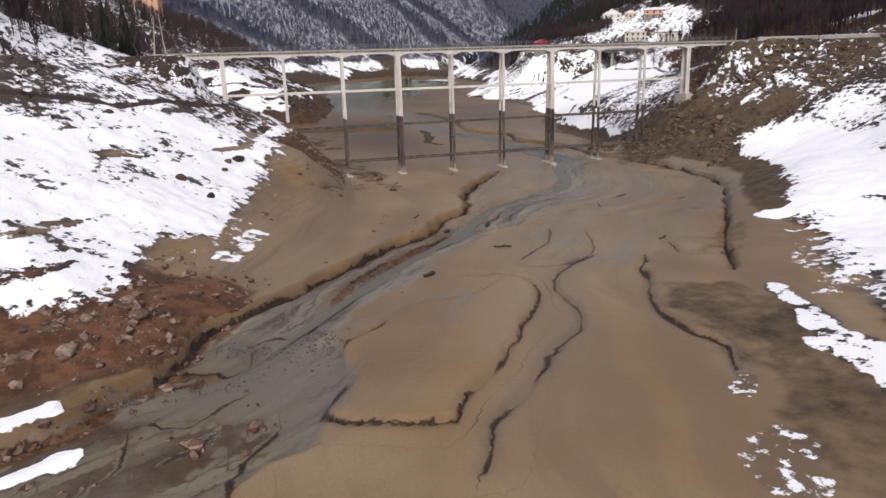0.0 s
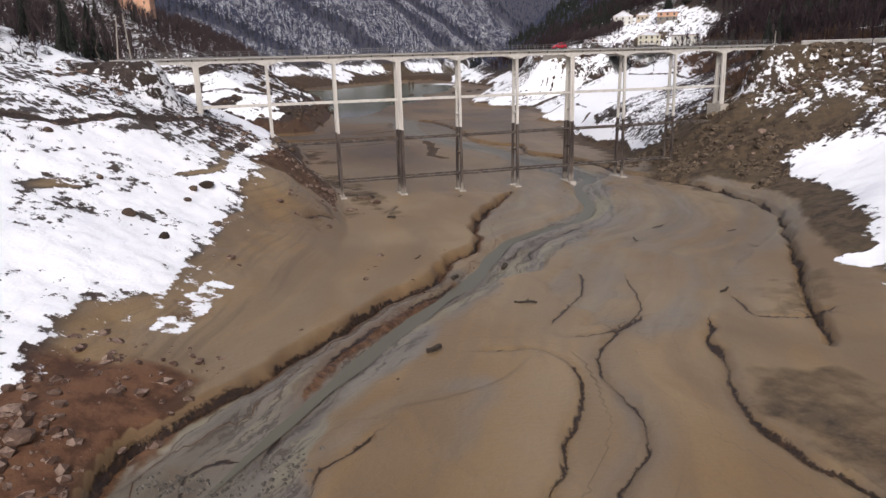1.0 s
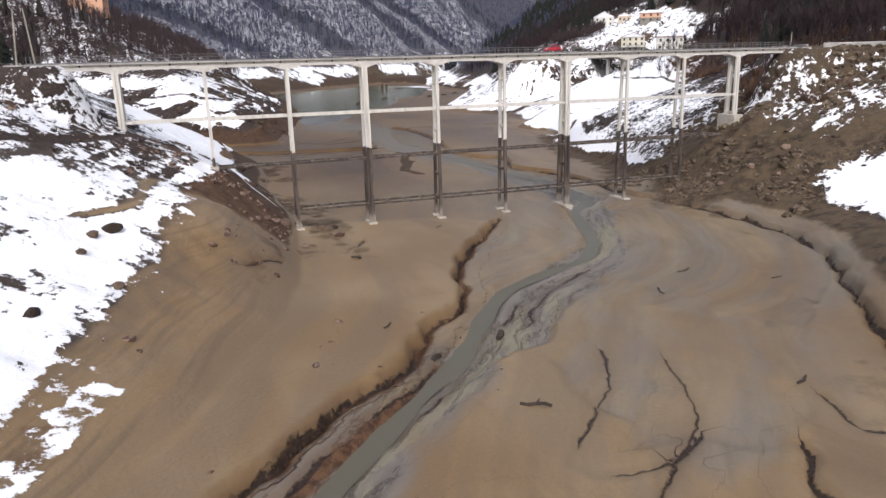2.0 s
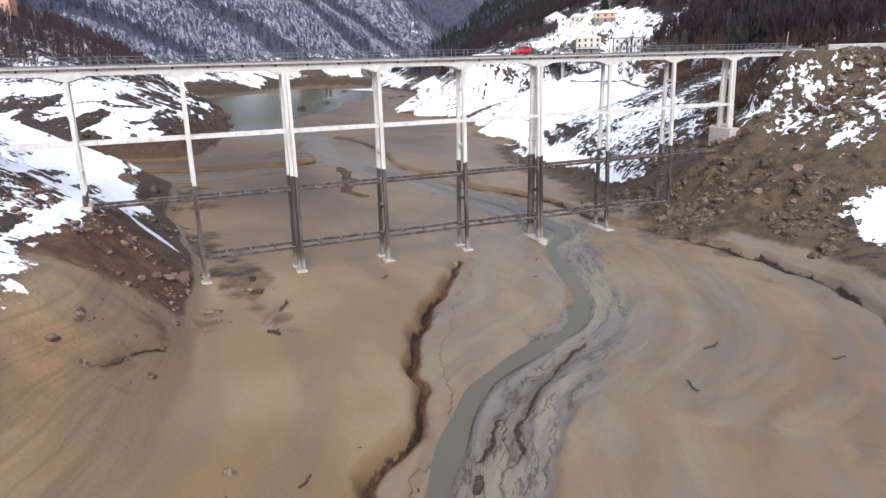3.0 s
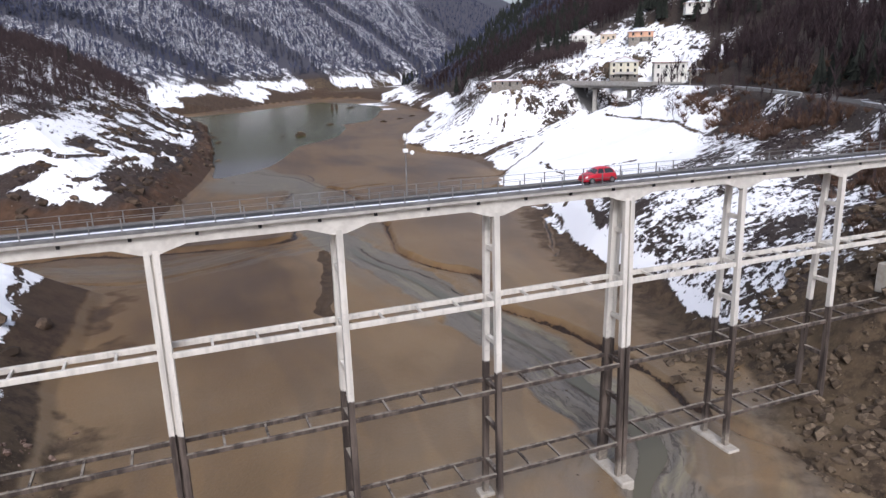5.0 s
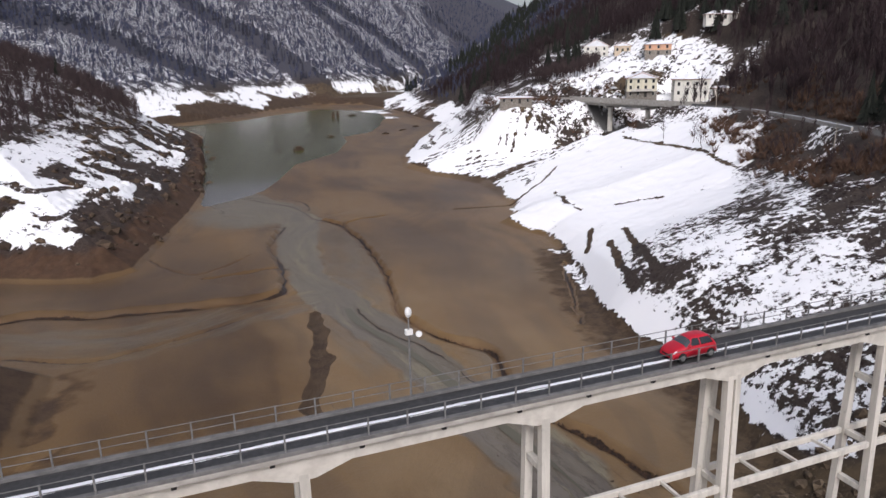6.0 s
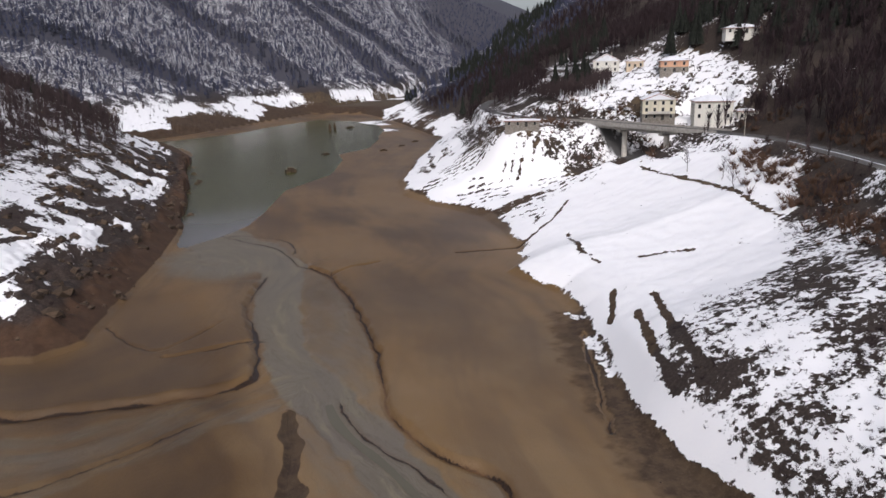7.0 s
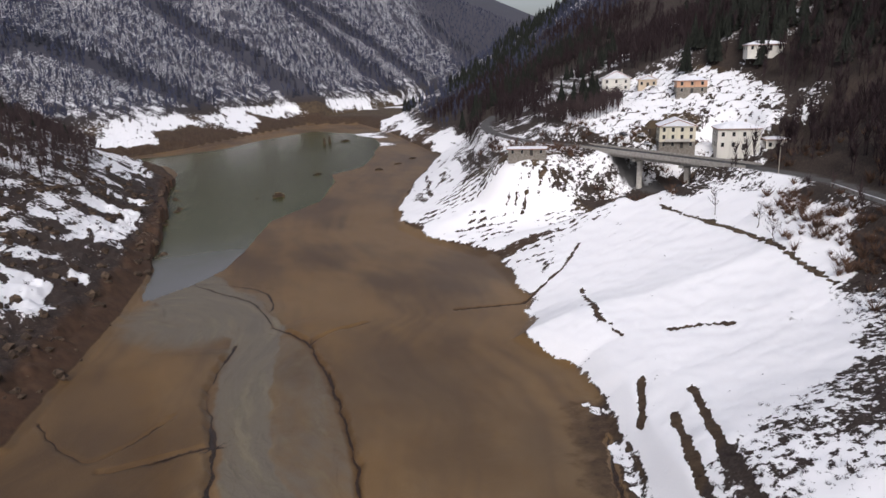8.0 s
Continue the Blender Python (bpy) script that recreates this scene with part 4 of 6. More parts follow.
nx, ny = len(XS), len(YS)
idx = np.arange(nx * ny).reshape(ny, nx)
quads = np.stack([idx[:-1, :-1], idx[:-1, 1:], idx[1:, 1:], idx[1:, :-1]], -1).reshape(-1, 4)
ground_mesh = quick_mesh("ground", np.stack([GX, GY, GZ], -1).reshape(-1, 3), quads, True)
for cover_name, cover in COVER.items():
    layer = ground_mesh.attributes.new(cover_name, "FLOAT", "POINT")
    layer.data.foreach_set("value", cover.astype(np.float32).ravel())
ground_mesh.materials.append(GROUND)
ground = tagged(new("ground", ground_mesh), "drained lake bed of cracked brown mud with snowy banks", "ground", kind="structure")


# ---- helpers for things ----
def part(name, bm, material, parent=None, label=""):
    """Links a bmesh as one mesh object, under a thing or a part if given."""
    me = bpy.data.meshes.new(name)
    bm.to_mesh(me)
    bm.free()
    for m in (material if isinstance(material, (list, tuple)) else [material]):
        me.materials.append(m)
    ob = new(name, me)
    ob.parent = parent
    return tagged(ob, label)


def share(name, me, parent, m):
    """Another part on a mesh that is already built."""
    ob = new(name, me)
    ob.parent = parent
    ob.matrix_basis = m
    return ob


def thing(name, m, label, category, group="", kind=""):
    ob = new(name)
    ob.matrix_world = m
    return tagged(ob, label, category, group, kind)


def add_box(bm, lo, hi, bevel=0.0):
    size = [b - a for a, b in zip(lo, hi)]
    mid = [(a + b) / 2 for a, b in zip(lo, hi)]
    got = bmesh.ops.create_cube(bm, size=1, matrix=Matrix.Translation(mid) @ Matrix.Diagonal((*size, 1)))
    if bevel:
        edges = list({e for v in got["verts"] for e in v.link_edges})
        bmesh.ops.bevel(bm, geom=edges, offset=bevel, segments=1, affect="EDGES")


def box(lo, hi, bevel=0.0):
    bm = bmesh.new()
    add_box(bm, lo, hi, bevel)
    return bm


def add_beam(bm, a, b, w, h, taper=1.0):
    """A straight bar of section w x h from a to b."""
    a, b = Vector(a), Vector(b)
    d = (b - a).normalized()
    side = d.cross(Vector((0, 0, 1)))
    side = Vector((1, 0, 0)) if side.length < 0.05 else side.normalized()
    up = side.cross(d).normalized()
    ring = []
    for p, k in ((a, 1.0), (b, taper)):
        ring.append([bm.verts.new(p + side * sx * w * k / 2 + up * sy * h * k / 2) for sx, sy in ((-1, -1), (1, -1), (1, 1), (-1, 1))])
    for i in range(4):
        j = (i + 1) % 4
        bm.faces.new((ring[0][i], ring[0][j], ring[1][j], ring[1][i]))
    bm.faces.new(ring[0][::-1])
    bm.faces.new(ring[1])


def beam(a, b, w, h, taper=1.0):
    bm = bmesh.new()
    add_beam(bm, a, b, w, h, taper)
    return bm


def prism(outline, y0, y1):
    """An outline in x, z pushed from y0 to y1."""
    bm = bmesh.new()
    front = [bm.verts.new((x, y0, z)) for x, z in outline]
    back = [bm.verts.new((x, y1, z)) for x, z in outline]
    n = len(outline)
    bm.faces.new(front)
    bm.faces.new(back[::-1])
    for i in range(n):
        j = (i + 1) % n
        bm.faces.new((front[j], front[i], back[i], back[j]))
    bmesh.ops.recalc_face_normals(bm, faces=bm.faces)
    return bm


# ---- water ----
def ribbon(name, line, half, drop, label):
    verts, faces = [], []
    for i, (x, y) in enumerate(line):
        ax, ay = line[max(i - 1, 0)]
        bx, by = line[min(i + 1, len(line) - 1)]
        d = Vector((bx - ax, by - ay)).normalized()
        w = half * (0.75 + 0.6 * noise.noise((x * 0.11, y * 0.11, 0))) * min(1.0, 0.08 + 0.06 * (len(line) - 1 - i)) * float(np.interp(y, [60, 100], [0.6, 1.0]))
        around = line[max(i - 6, 0):i + 7]
        z = sum(ground_at(*p) for p in around) / len(around) + drop
        verts += [(x - d.y * w, y + d.x * w, z), (x + d.y * w, y - d.x * w, z)]
        if i:
            faces.append((2 * i - 2, 2 * i - 1, 2 * i + 1, 2 * i))
    me = quick_mesh(name, verts, faces, True)
    me.materials.append(STREAM_WATER)
    return tagged(new(name, me), label, "water", kind="structure")


ribbon("stream_water", [q for q in STREAM if q[1] > 58], 1.5, 0.12, "shallow grey stream winding over the mud")
ribbon("upper_stream_water", [q for q in UPSTREAM if q[1] < 264], 0.9, 0.12, "shallow grey stream running out of the pool")
bm = bmesh.new()
bmesh.ops.create_grid(bm, x_segments=2, y_segments=2, size=1, matrix=pose(150, 645, LAKE_LEVEL) @ Matrix.Diagonal((125, 275, 1, 1)))
tagged(part("lake_water", bm, LAKE_WATER), "still green water of the shrunken lake", "water", kind="structure")

# ---- the frame bridge ----
LAMP_X = 57.5
PIER_X = [-1.9 + 13.25 * i for i in range(10)]
BRIDGE_Y, DECK_TOP, GIRDER_LOW, HAUNCH_LOW = 164.6, 29.7, 28.55, 27.95
HALF_TOP, HALF_FOOT, SLAB_HALF = 0.9, 1.6, 1.6
WEST_END, EAST_END = -14.0, 132.0
bridge = thing("bridge", pose(0, BRIDGE_Y, 0), "slender pale concrete frame bridge, dark-stained where the lake once stood", "bridge")


def half_at(z):
    return HALF_TOP + (HALF_FOOT - HALF_TOP) * (HAUNCH_LOW - z) / HAUNCH_LOW


# girders with haunches over every pier, one for each side of the deck
spans = [WEST_END] + PIER_X + [EAST_END]
for side in (-1, 1):
    for a, b in zip(spans[:-1], spans[1:]):
        bm = prism([(a, HAUNCH_LOW), (a + 0.55, HAUNCH_LOW), (a + 2.4, GIRDER_LOW), (b - 2.4, GIRDER_LOW), (b - 0.55, HAUNCH_LOW), (b, HAUNCH_LOW), (b, DECK_TOP - 0.32), (a, DECK_TOP - 0.32)],
                   side * HALF_TOP - 0.25, side * HALF_TOP + 0.25)
        part("girder", bm, DECK_CONCRETE, bridge)
for x in np.arange(WEST_END + 2, EAST_END - 1, 4.333):
    part("floor_beam", box((x - 0.15, -HALF_TOP + 0.3, GIRDER_LOW + 0.15), (x + 0.15, HALF_TOP - 0.3, DECK_TOP - 0.32)), DECK_CONCRETE, bridge)
part("deck_slab", box((WEST_END, -SLAB_HALF, DECK_TOP - 0.32), (EAST_END, SLAB_HALF, DECK_TOP - 0.06), 0.03), OLD_CONCRETE, bridge)
part("roadway", box((WEST_END, -SLAB_HALF + 0.32, DECK_TOP - 0.06), (EAST_END, SLAB_HALF - 0.32, DECK_TOP)), ASPHALT, bridge, "wet dark asphalt roadway")
for side in (-1, 1):
    y = side * (SLAB_HALF - 0.16)
    part("kerb", box((WEST_END, y - 0.155, DECK_TOP - 0.06), (EAST_END, y + 0.155, DECK_TOP + 0.16), 0.02), KERB_GREY, bridge, "dark wet kerb")
    for x in np.arange(WEST_END + 3, EAST_END, 4.333):
        part("drain_spout", box((x - 0.12, side * (HALF_TOP + 0.25), DECK_TOP - 0.62), (x + 0.12, side * (HALF_TOP + 0.41), DECK_TOP - 0.35)), RUBBER, bridge, "dark drain spout")

# the strip of snow that the wheels have left along the roadway
bm = bmesh.new()
prev = None
for i, x in enumerate(np.arange(WEST_END, EAST_END + 0.1, 0.6)):
    w = 0.13 + 0.10 * noise.noise((x * 0.35, 3.1, 0)) + 0.08 * random.random()
    mid = -0.22 + 0.06 * noise.noise((x * 0.2, 9.0, 0))
    row = [bm.verts.new((x, mid - w, DECK_TOP + 0.002)), bm.verts.new((x, mid - w * 0.6, DECK_TOP + 0.045)), bm.verts.new((x, mid + w * 0.6, DECK_TOP + 0.045)), bm.verts.new((x, mid + w, DECK_TOP + 0.002))]
    if prev:
        for k in range(3):
            bm.faces.new((prev[k], row[k], row[k + 1], prev[k + 1]))
    prev = row
bmesh.ops.recalc_face_normals(bm, faces=bm.faces)
part("road_snow", bm, SNOW, bridge, "strip of trodden snow along the roadway")
# columns in pairs, battered, doubled at the expansion joints
LEVELS = [20.35, 12.2, 3.9]
for i, x in enumerate(PIER_X):
    joint = i % 3 == 0
    for side in (-1, 1):
        ground_z = ground_at(x, BRIDGE_Y + side * HALF_FOOT)
        foot = max(min(ground_z, 18.0), 0.0) - 0.5
        offs = (-0.3, 0.3) if joint else (0.0,)
        for o in offs:
            w = 0.42 if joint else 0.52
            a, b = (x + o, side * half_at(foot), foot), (x + o, side * HALF_TOP, HAUNCH_LOW + 0.3)
            bm = beam(a, b, w, 0.5, 1.0)
            part("column", bm, CONCRETE, bridge)
        if joint:
            mid_a, mid_b = (x, side * (half_at(foot) - 0.12), foot), (x, side * (HALF_TOP - 0.12), HAUNCH_LOW + 0.3)
            part("column_web", beam(mid_a, mid_b, 0.24, 0.2), CONCRETE, bridge)
        if ground_z < 16 and i not in (6, 7, 8, 9):
            fz = max(ground_z, foot)
            hy = side * half_at(fz)
            part("footing", box((x - 0.75, hy - 0.7, fz - 0.6), (x + 0.75, hy + 0.7, fz + 0.35), 0.06), FOOTING, bridge, "pale concrete footing")
    low = min(ground_at(x, BRIDGE_Y - 2.3), ground_at(x, BRIDGE_Y + 2.3))
    for z in [25.0, LEVELS[0], 16.6, LEVELS[1], 8.3, LEVELS[2]]:
        if z > low + 1.0:
            h = half_at(z)
            part("cross_beam", box((x - 0.2, -h + 0.29, z - 0.22), (x + 0.2, h - 0.29, z + 0.22), 0.03), CONCRETE, bridge)
for i in (6, 7):
    gz = ground_at(PIER_X[i], BRIDGE_Y)
    part("strip_footing", box((PIER_X[i] - 0.75, -3.0, gz - 0.8), (PIER_X[i] + 0.75, 2.8, gz + 0.3), 0.12), FOOTING, bridge, "pale strip footing joining two columns")
# longitudinal ties at three levels, ladder-like
for level, z in enumerate(LEVELS):
    h = half_at(z)
    for a, b in zip(PIER_X[:-1], PIER_X[1:]):
        if ground_at((a + b) / 2, BRIDGE_Y) > z - 0.3:
            continue
        deep = 0.46 if level == 0 else 0.38
        for side in (-1, 1):
            part("tie_beam", box((a + 0.31, side * h - 0.15, z - deep / 2), (b - 0.31, side * h + 0.15, z + deep / 2), 0.03), CONCRETE, bridge)
        for k in (1, 2, 3):
            x = a + (b - a) * k / 4
            part("tie_strut", box((x - 0.09, -h + 0.15, z - 0.1), (x + 0.09, h - 0.15, z + 0.1)), CONCRETE, bridge)
part("pier_block", box((PIER_X[9] - 1.15, -2.6, 12.6), (PIER_X[9] + 1.15, 2.6, 16.2), 0.12), FOOTING, bridge, "pale concrete block under the last pier")
part("scoured_footing", box((PIER_X[8] - 1.5, -3.0, 0.6), (PIER_X[8] + 1.5, 2.8, 2.9), 0.5), FOOTING, bridge, "pale scoured concrete footing")
for x0, x1 in ((WEST_END - 2.5, WEST_END), (EAST_END, EAST_END + 2.5)):
    part("abutment", box((x0, -3.0, 20.0), (x1, 3.0, DECK_TOP - 0.03), 0.05), OLD_CONCRETE, bridge)


# ---- railings of the bridge ----
def railing(y, label):
    rail = thing("railing", pose(0, BRIDGE_Y + y, DECK_TOP + 0.16), label, "railing", "bridge railings")
    post = box((-0.04, -0.04, 0), (0.04, 0.04, 0.95))
    first = part("post", post, STEEL, rail)
    first.location = (WEST_END + 0.3, 0, 0)
    for x in np.arange(WEST_END + 2.3, EAST_END, 2.0):
        share("post", first.data, rail, pose(x, 0, 0))
    for z in (0.5, 0.92):
        part("rail", box((WEST_END + 0.2, -0.015, z - 0.018), (EAST_END - 0.2, 0.015, z + 0.018)), STEEL, rail)
    return rail


railing(-(SLAB_HALF - 0.12), "thin grey steel railing along the bridge deck")
railing(SLAB_HALF - 0.12, "thin grey steel railing along the bridge deck")


# ---- lamp post on the bridge ----
lamp = thing("street_lamp", pose(LAMP_X, BRIDGE_Y + SLAB_HALF - 0.1, DECK_TOP + 0.1), "slim grey lamp post with white lantern and sensor box", "street lamp")
bm = bmesh.new()
bmesh.ops.create_cone(bm, cap_ends=True, segments=12, radius1=0.07, radius2=0.045, depth=4.6, matrix=Matrix.Translation((0, 0, 2.3)))
part("post", bm, STEEL, lamp)
bm = bmesh.new()
bmesh.ops.create_uvsphere(bm, u_segments=14, v_segments=8, radius=0.22, matrix=Matrix.Translation((0, 0, 4.85)) @ Matrix.Diagonal((0.85, 0.85, 1.35, 1)))
part("lantern", bm, PLASTIC_WHITE, lamp, "white egg-shaped lantern")
part("sensor_box", box((-0.2, -0.14, 3.6), (0.2, 0.14, 3.9), 0.03), PLASTIC_WHITE, lamp, "white sensor box")
bm = bmesh.new()
bmesh.ops.create_cone(bm, cap_ends=True, segments=14, radius1=0.17, radius2=0.17, depth=0.12, matrix=pose(0.55, 0, 3.55, 70, 0, 0))
part("dish", bm, PLASTIC_WHITE, lamp, "small white round dish")
part("bracket", box((0.05, -0.03, 3.5), (0.55, 0.03, 3.56)), STEEL, lamp)


# ---- the red car on the bridge ----
CAR_TOP = ([-1.79, -1.74, -1.55, -1.2, -0.9, -0.62, -0.3, 0.1, 0.55, 1.0, 1.3, 1.52, 1.68, 1.77], [0.50, 0.68, 0.82, 0.93, 1.0, 1.20, 1.40, 1.48, 1.50, 1.45, 1.34, 1.12, 0.88, 0.55])


def car_skin(x, v, out=0.0):
    """A point of the rounded body: x along, v from the left sill over the roof to the right sill."""
    top = float(np.interp(x, *CAR_TOP)) + out
    half = 0.79 * (1 - 0.2 * abs(x / 1.79) ** 5) + out
    c, s = math.cos(math.pi * v), math.sin(math.pi * v)
    z = 0.26 + (top - 0.26) * max(s, 0.0) ** 0.42
    y = half * math.copysign(abs(c) ** 0.36, c) * (1 - 0.26 * float(smooth(0.88, 1.5, z)))
    return (x, -y, z)


def car_panel(corner, nx=7, ny=7):
    """A patch over the skin; corner(u, w) gives x and v."""
    bm = bmesh.new()
    rows = [[bm.verts.new(car_skin(*corner(i / (nx - 1), j / (ny - 1)), 0.008)) for j in range(ny)] for i in range(nx)]
    for a, b in zip(rows, rows[1:]):
        for j in range(ny - 1):
            bm.faces.new((a[j], a[j + 1], b[j + 1], b[j])).smooth = True
    bmesh.ops.recalc_face_normals(bm, faces=bm.faces)
    return bm


def skin_v(x, z, side):
    top = float(np.interp(x, *CAR_TOP))
    v = math.asin(min(1.0, (min(z, top) - 0.26) / (top - 0.26)) ** (1 / 0.42)) / math.pi
    return v if side < 0 else 1 - v


def car(m, paint, label):
    c = thing("car", m, label, "car")
    bm = bmesh.new()
    xs = [float(np.interp(i / 40, [0, 1], [-1.79, 1.77])) for i in range(41)]
    rows = [[bm.verts.new(car_skin(x, j / 24)) for j in range(25)] for x in xs]
    for a, b in zip(rows, rows[1:]):
        for j in range(24):
            bm.faces.new((a[j], a[j + 1], b[j + 1], b[j])).smooth = True
        bm.faces.new((a[24], a[0], b[0], b[24]))
    bm.faces.new(rows[0])
    bm.faces.new(rows[-1][::-1])
    bmesh.ops.recalc_face_normals(bm, faces=bm.faces)
    part("body", bm, paint, c)
    part("windscreen", car_panel(lambda u, w: (-0.86 + 0.46 * u, 0.22 + 0.03 * u + (0.56 - 0.06 * u) * w)), CLEAR_GLASS, c)
    part("rear_window", car_panel(lambda u, w: (1.20 + 0.30 * u, 0.25 + 0.5 * w)), GLASS_DARK, c)
    for side in (-1, 1):
        for x0, x1, x2, x3 in ((-0.62, 0.22, -0.28, 0.22), (0.30, 1.32, 0.30, 1.14)):
            def corner(u, w):
                lo, hi = x0 + (x1 - x0) * u, x2 + (x3 - x2) * u
                x = lo + (hi - lo) * w
                return x, skin_v(x, 0.98 + (min(1.36, float(np.interp(x, *CAR_TOP)) - 0.07) - 0.98) * w, side)
            part("side_window", car_panel(corner), GLASS_DARK, c, "dark side window")
        part("headlight", car_panel(lambda u, w: (-1.74 + 0.24 * u, (0.16 + 0.12 * w) if side < 0 else (0.84 - 0.12 * w))), PLASTIC_WHITE, c, "clear pale headlight")
        part("tail_light", car_panel(lambda u, w: (1.60 + 0.12 * u, (0.12 + 0.1 * w) if side < 0 else (0.88 - 0.1 * w))), PAINT_RED, c, "dark red tail light")
        bm = box((-0.70, side * 0.82 - 0.09, 0.95), (-0.52, side * 0.82 + 0.09, 1.1), 0.04)
        part("wing_mirror", bm, paint, c)
    for x in (-1.12, 1.12):
        for side in (-1, 1):
            bm = bmesh.new()
            bmesh.ops.create_cone(bm, cap_ends=True, segments=20, radius1=0.31, radius2=0.31, depth=0.2, matrix=pose(x, side * 0.73, 0.31, 90, 0, 0))
            wheel = part("wheel", bm, RUBBER, c)
            bm = bmesh.new()
            bmesh.ops.create_cone(bm, cap_ends=True, segments=12, radius1=0.19, radius2=0.16, depth=0.03, matrix=pose(x, side * 0.84, 0.31, 90 * side, 0, 0))
            part("rim", bm, STEEL, wheel)
    part("grille", box((-1.80, -0.42, 0.36), (-1.72, 0.42, 0.48), 0.02), RUBBER, c, "dark air intake")
    return c


car(pose(74.7, BRIDGE_Y - 0.15, DECK_TOP + 0.03, 0, 0, 0) @ Matrix.Diagonal((0.92, 0.92, 0.95, 1)), PAINT_RED, "small red hatchback crossing the concrete bridge")


# ---- woods ----
rng = np.random.default_rng(7)


def spikes(n, base, length, width, spread, lift, r):
    """Thin upward triangles, as twigs: n x 3 corners."""
    tris = []
    for _ in range(n):
        z = base[0] + (base[1] - base[0]) * r.random()
        yaw = r.random() * 2 * math.pi
        out = spread * (0.4 + 0.6 * r.random())
        ln = length * (0.6 + 0.7 * r.random())
        d = np.array([math.cos(yaw) * out, math.sin(yaw) * out, lift])
        d = d / np.linalg.norm(d) * ln
        root = np.array([math.cos(yaw) * 0.1, math.sin(yaw) * 0.1, z])
        turn = r.random() * math.pi
        s = np.array([math.cos(turn), math.sin(turn), 0]) * width / 2
        tris += [root - s, root + s, root + d]
    return np.array(tris)


def bare_template(r, high, twigs, width):
    trunk = []
    ring = [(math.cos(a), math.sin(a)) for a in (0, 2.1, 4.2)]
    lean = (r.random(2) - 0.5) * 0.08 * high
    for (ax, ay), (bx, by) in zip(ring, ring[1:] + ring[:1]):
        trunk += [(ax * 0.17, ay * 0.17, -1.0), (bx * 0.17, by * 0.17, -1.0), (lean[0], lean[1], high * 0.9)]
    low = spikes(twigs, (0.28 * high, 0.75 * high), 0.36 * high, width, 0.55, 0.9, r)
    top = spikes(twigs // 2, (0.5 * high, 0.85 * high), 0.22 * high, width * 0.7, 0.9, 0.8, r)
    return np.vstack([trunk, low, top])


def conifer_template(r, high, tiers=7, points=9):
    tris = []
    for k in range(tiers):
        z = high * (0.12 + 0.8 * k / tiers)
        rad = high * 0.2 * (1 - k / tiers) ** 0.85 + 0.15
        top = z + high * 0.26
        a = np.linspace(0, 2 * math.pi, points * 2 + 1)[:-1] + r.random()
        rr = rad * np.where(np.arange(points * 2) % 2, 0.55, 1.0) * (0.75 + 0.5 * r.random(points * 2))
        zz = z - 0.25 * rr + 0.3 * (r.random(points * 2) - 0.5)
        for i in range(points * 2):
            j = (i + 1) % (points * 2)
            tris += [(rr[i] * math.cos(a[i]), rr[i] * math.sin(a[i]), zz[i]), (rr[j] * math.cos(a[j]), rr[j] * math.sin(a[j]), zz[j]), (0, 0, top)]
    for a in (0, 2.1, 4.2):
        tris += [(0.2 * math.cos(a), 0.2 * math.sin(a), -1), (0.2 * math.cos(a + 2.1), 0.2 * math.sin(a + 2.1), -1), (0, 0, high * 0.5)]
    return np.array(tris)


def plant(name, templates, xs, ys, sizes, material, label, category, sink=0.2):
    """All plants of one kind as one object."""
    zs = ground_many(xs, ys) - sink
    out = []
    which = rng.integers(0, len(templates), len(xs))
    yaw = rng.random(len(xs)) * 2 * math.pi
    for k, tem in enumerate(templates):
        sel = np.where(which == k)[0]
        if not len(sel):
            continue
        c, s = np.cos(yaw[sel])[:, None], np.sin(yaw[sel])[:, None]
        sz = sizes[sel][:, None]
        px = (tem[None, :, 0] * c - tem[None, :, 1] * s) * sz + xs[sel][:, None]
        py = (tem[None, :, 0] * s + tem[None, :, 1] * c) * sz + ys[sel][:, None]
        pz = tem[None, :, 2] * sz + zs[sel][:, None]
        out.append(np.stack([px, py, pz], -1).reshape(-1, 3))
    verts = np.vstack(out)
    me = quick_mesh(name, verts, np.arange(len(verts)).reshape(-1, 3))
    me.materials.append(material)
    return tagged(new(name, me), label, category, kind="stuff")


def scatter(x0, x1, y0, y1, n, field):
    """Random places, kept with the chance that the field gives."""
    x, y = rng.uniform(x0, x1, n), rng.uniform(y0, y1, n)
    keep = rng.random(n) < np.clip(field(x, y), 0, 1)
    for line in ROADS:
        keep &= line_distance(x, y, line, 12) > 5.0
    return x[keep], y[keep]


def wood_field(x, y):
    return plan_many(PLAN["wood"], x, y)


def streak_field(x, y):
    return plan_many(PLAN["streak"], x, y) * wood_field(x, y)


far_trees = [bare_template(rng, 10, 5, 1.5) for _ in range(8)]
mid_trees = [bare_template(rng, 10, 20, 0.3) for _ in range(8)]
firs = [conifer_template(rng, 14, 9, 8) for _ in range(5)]
far_firs = [conifer_template(rng, 14, 3, 3) for _ in range(4)]

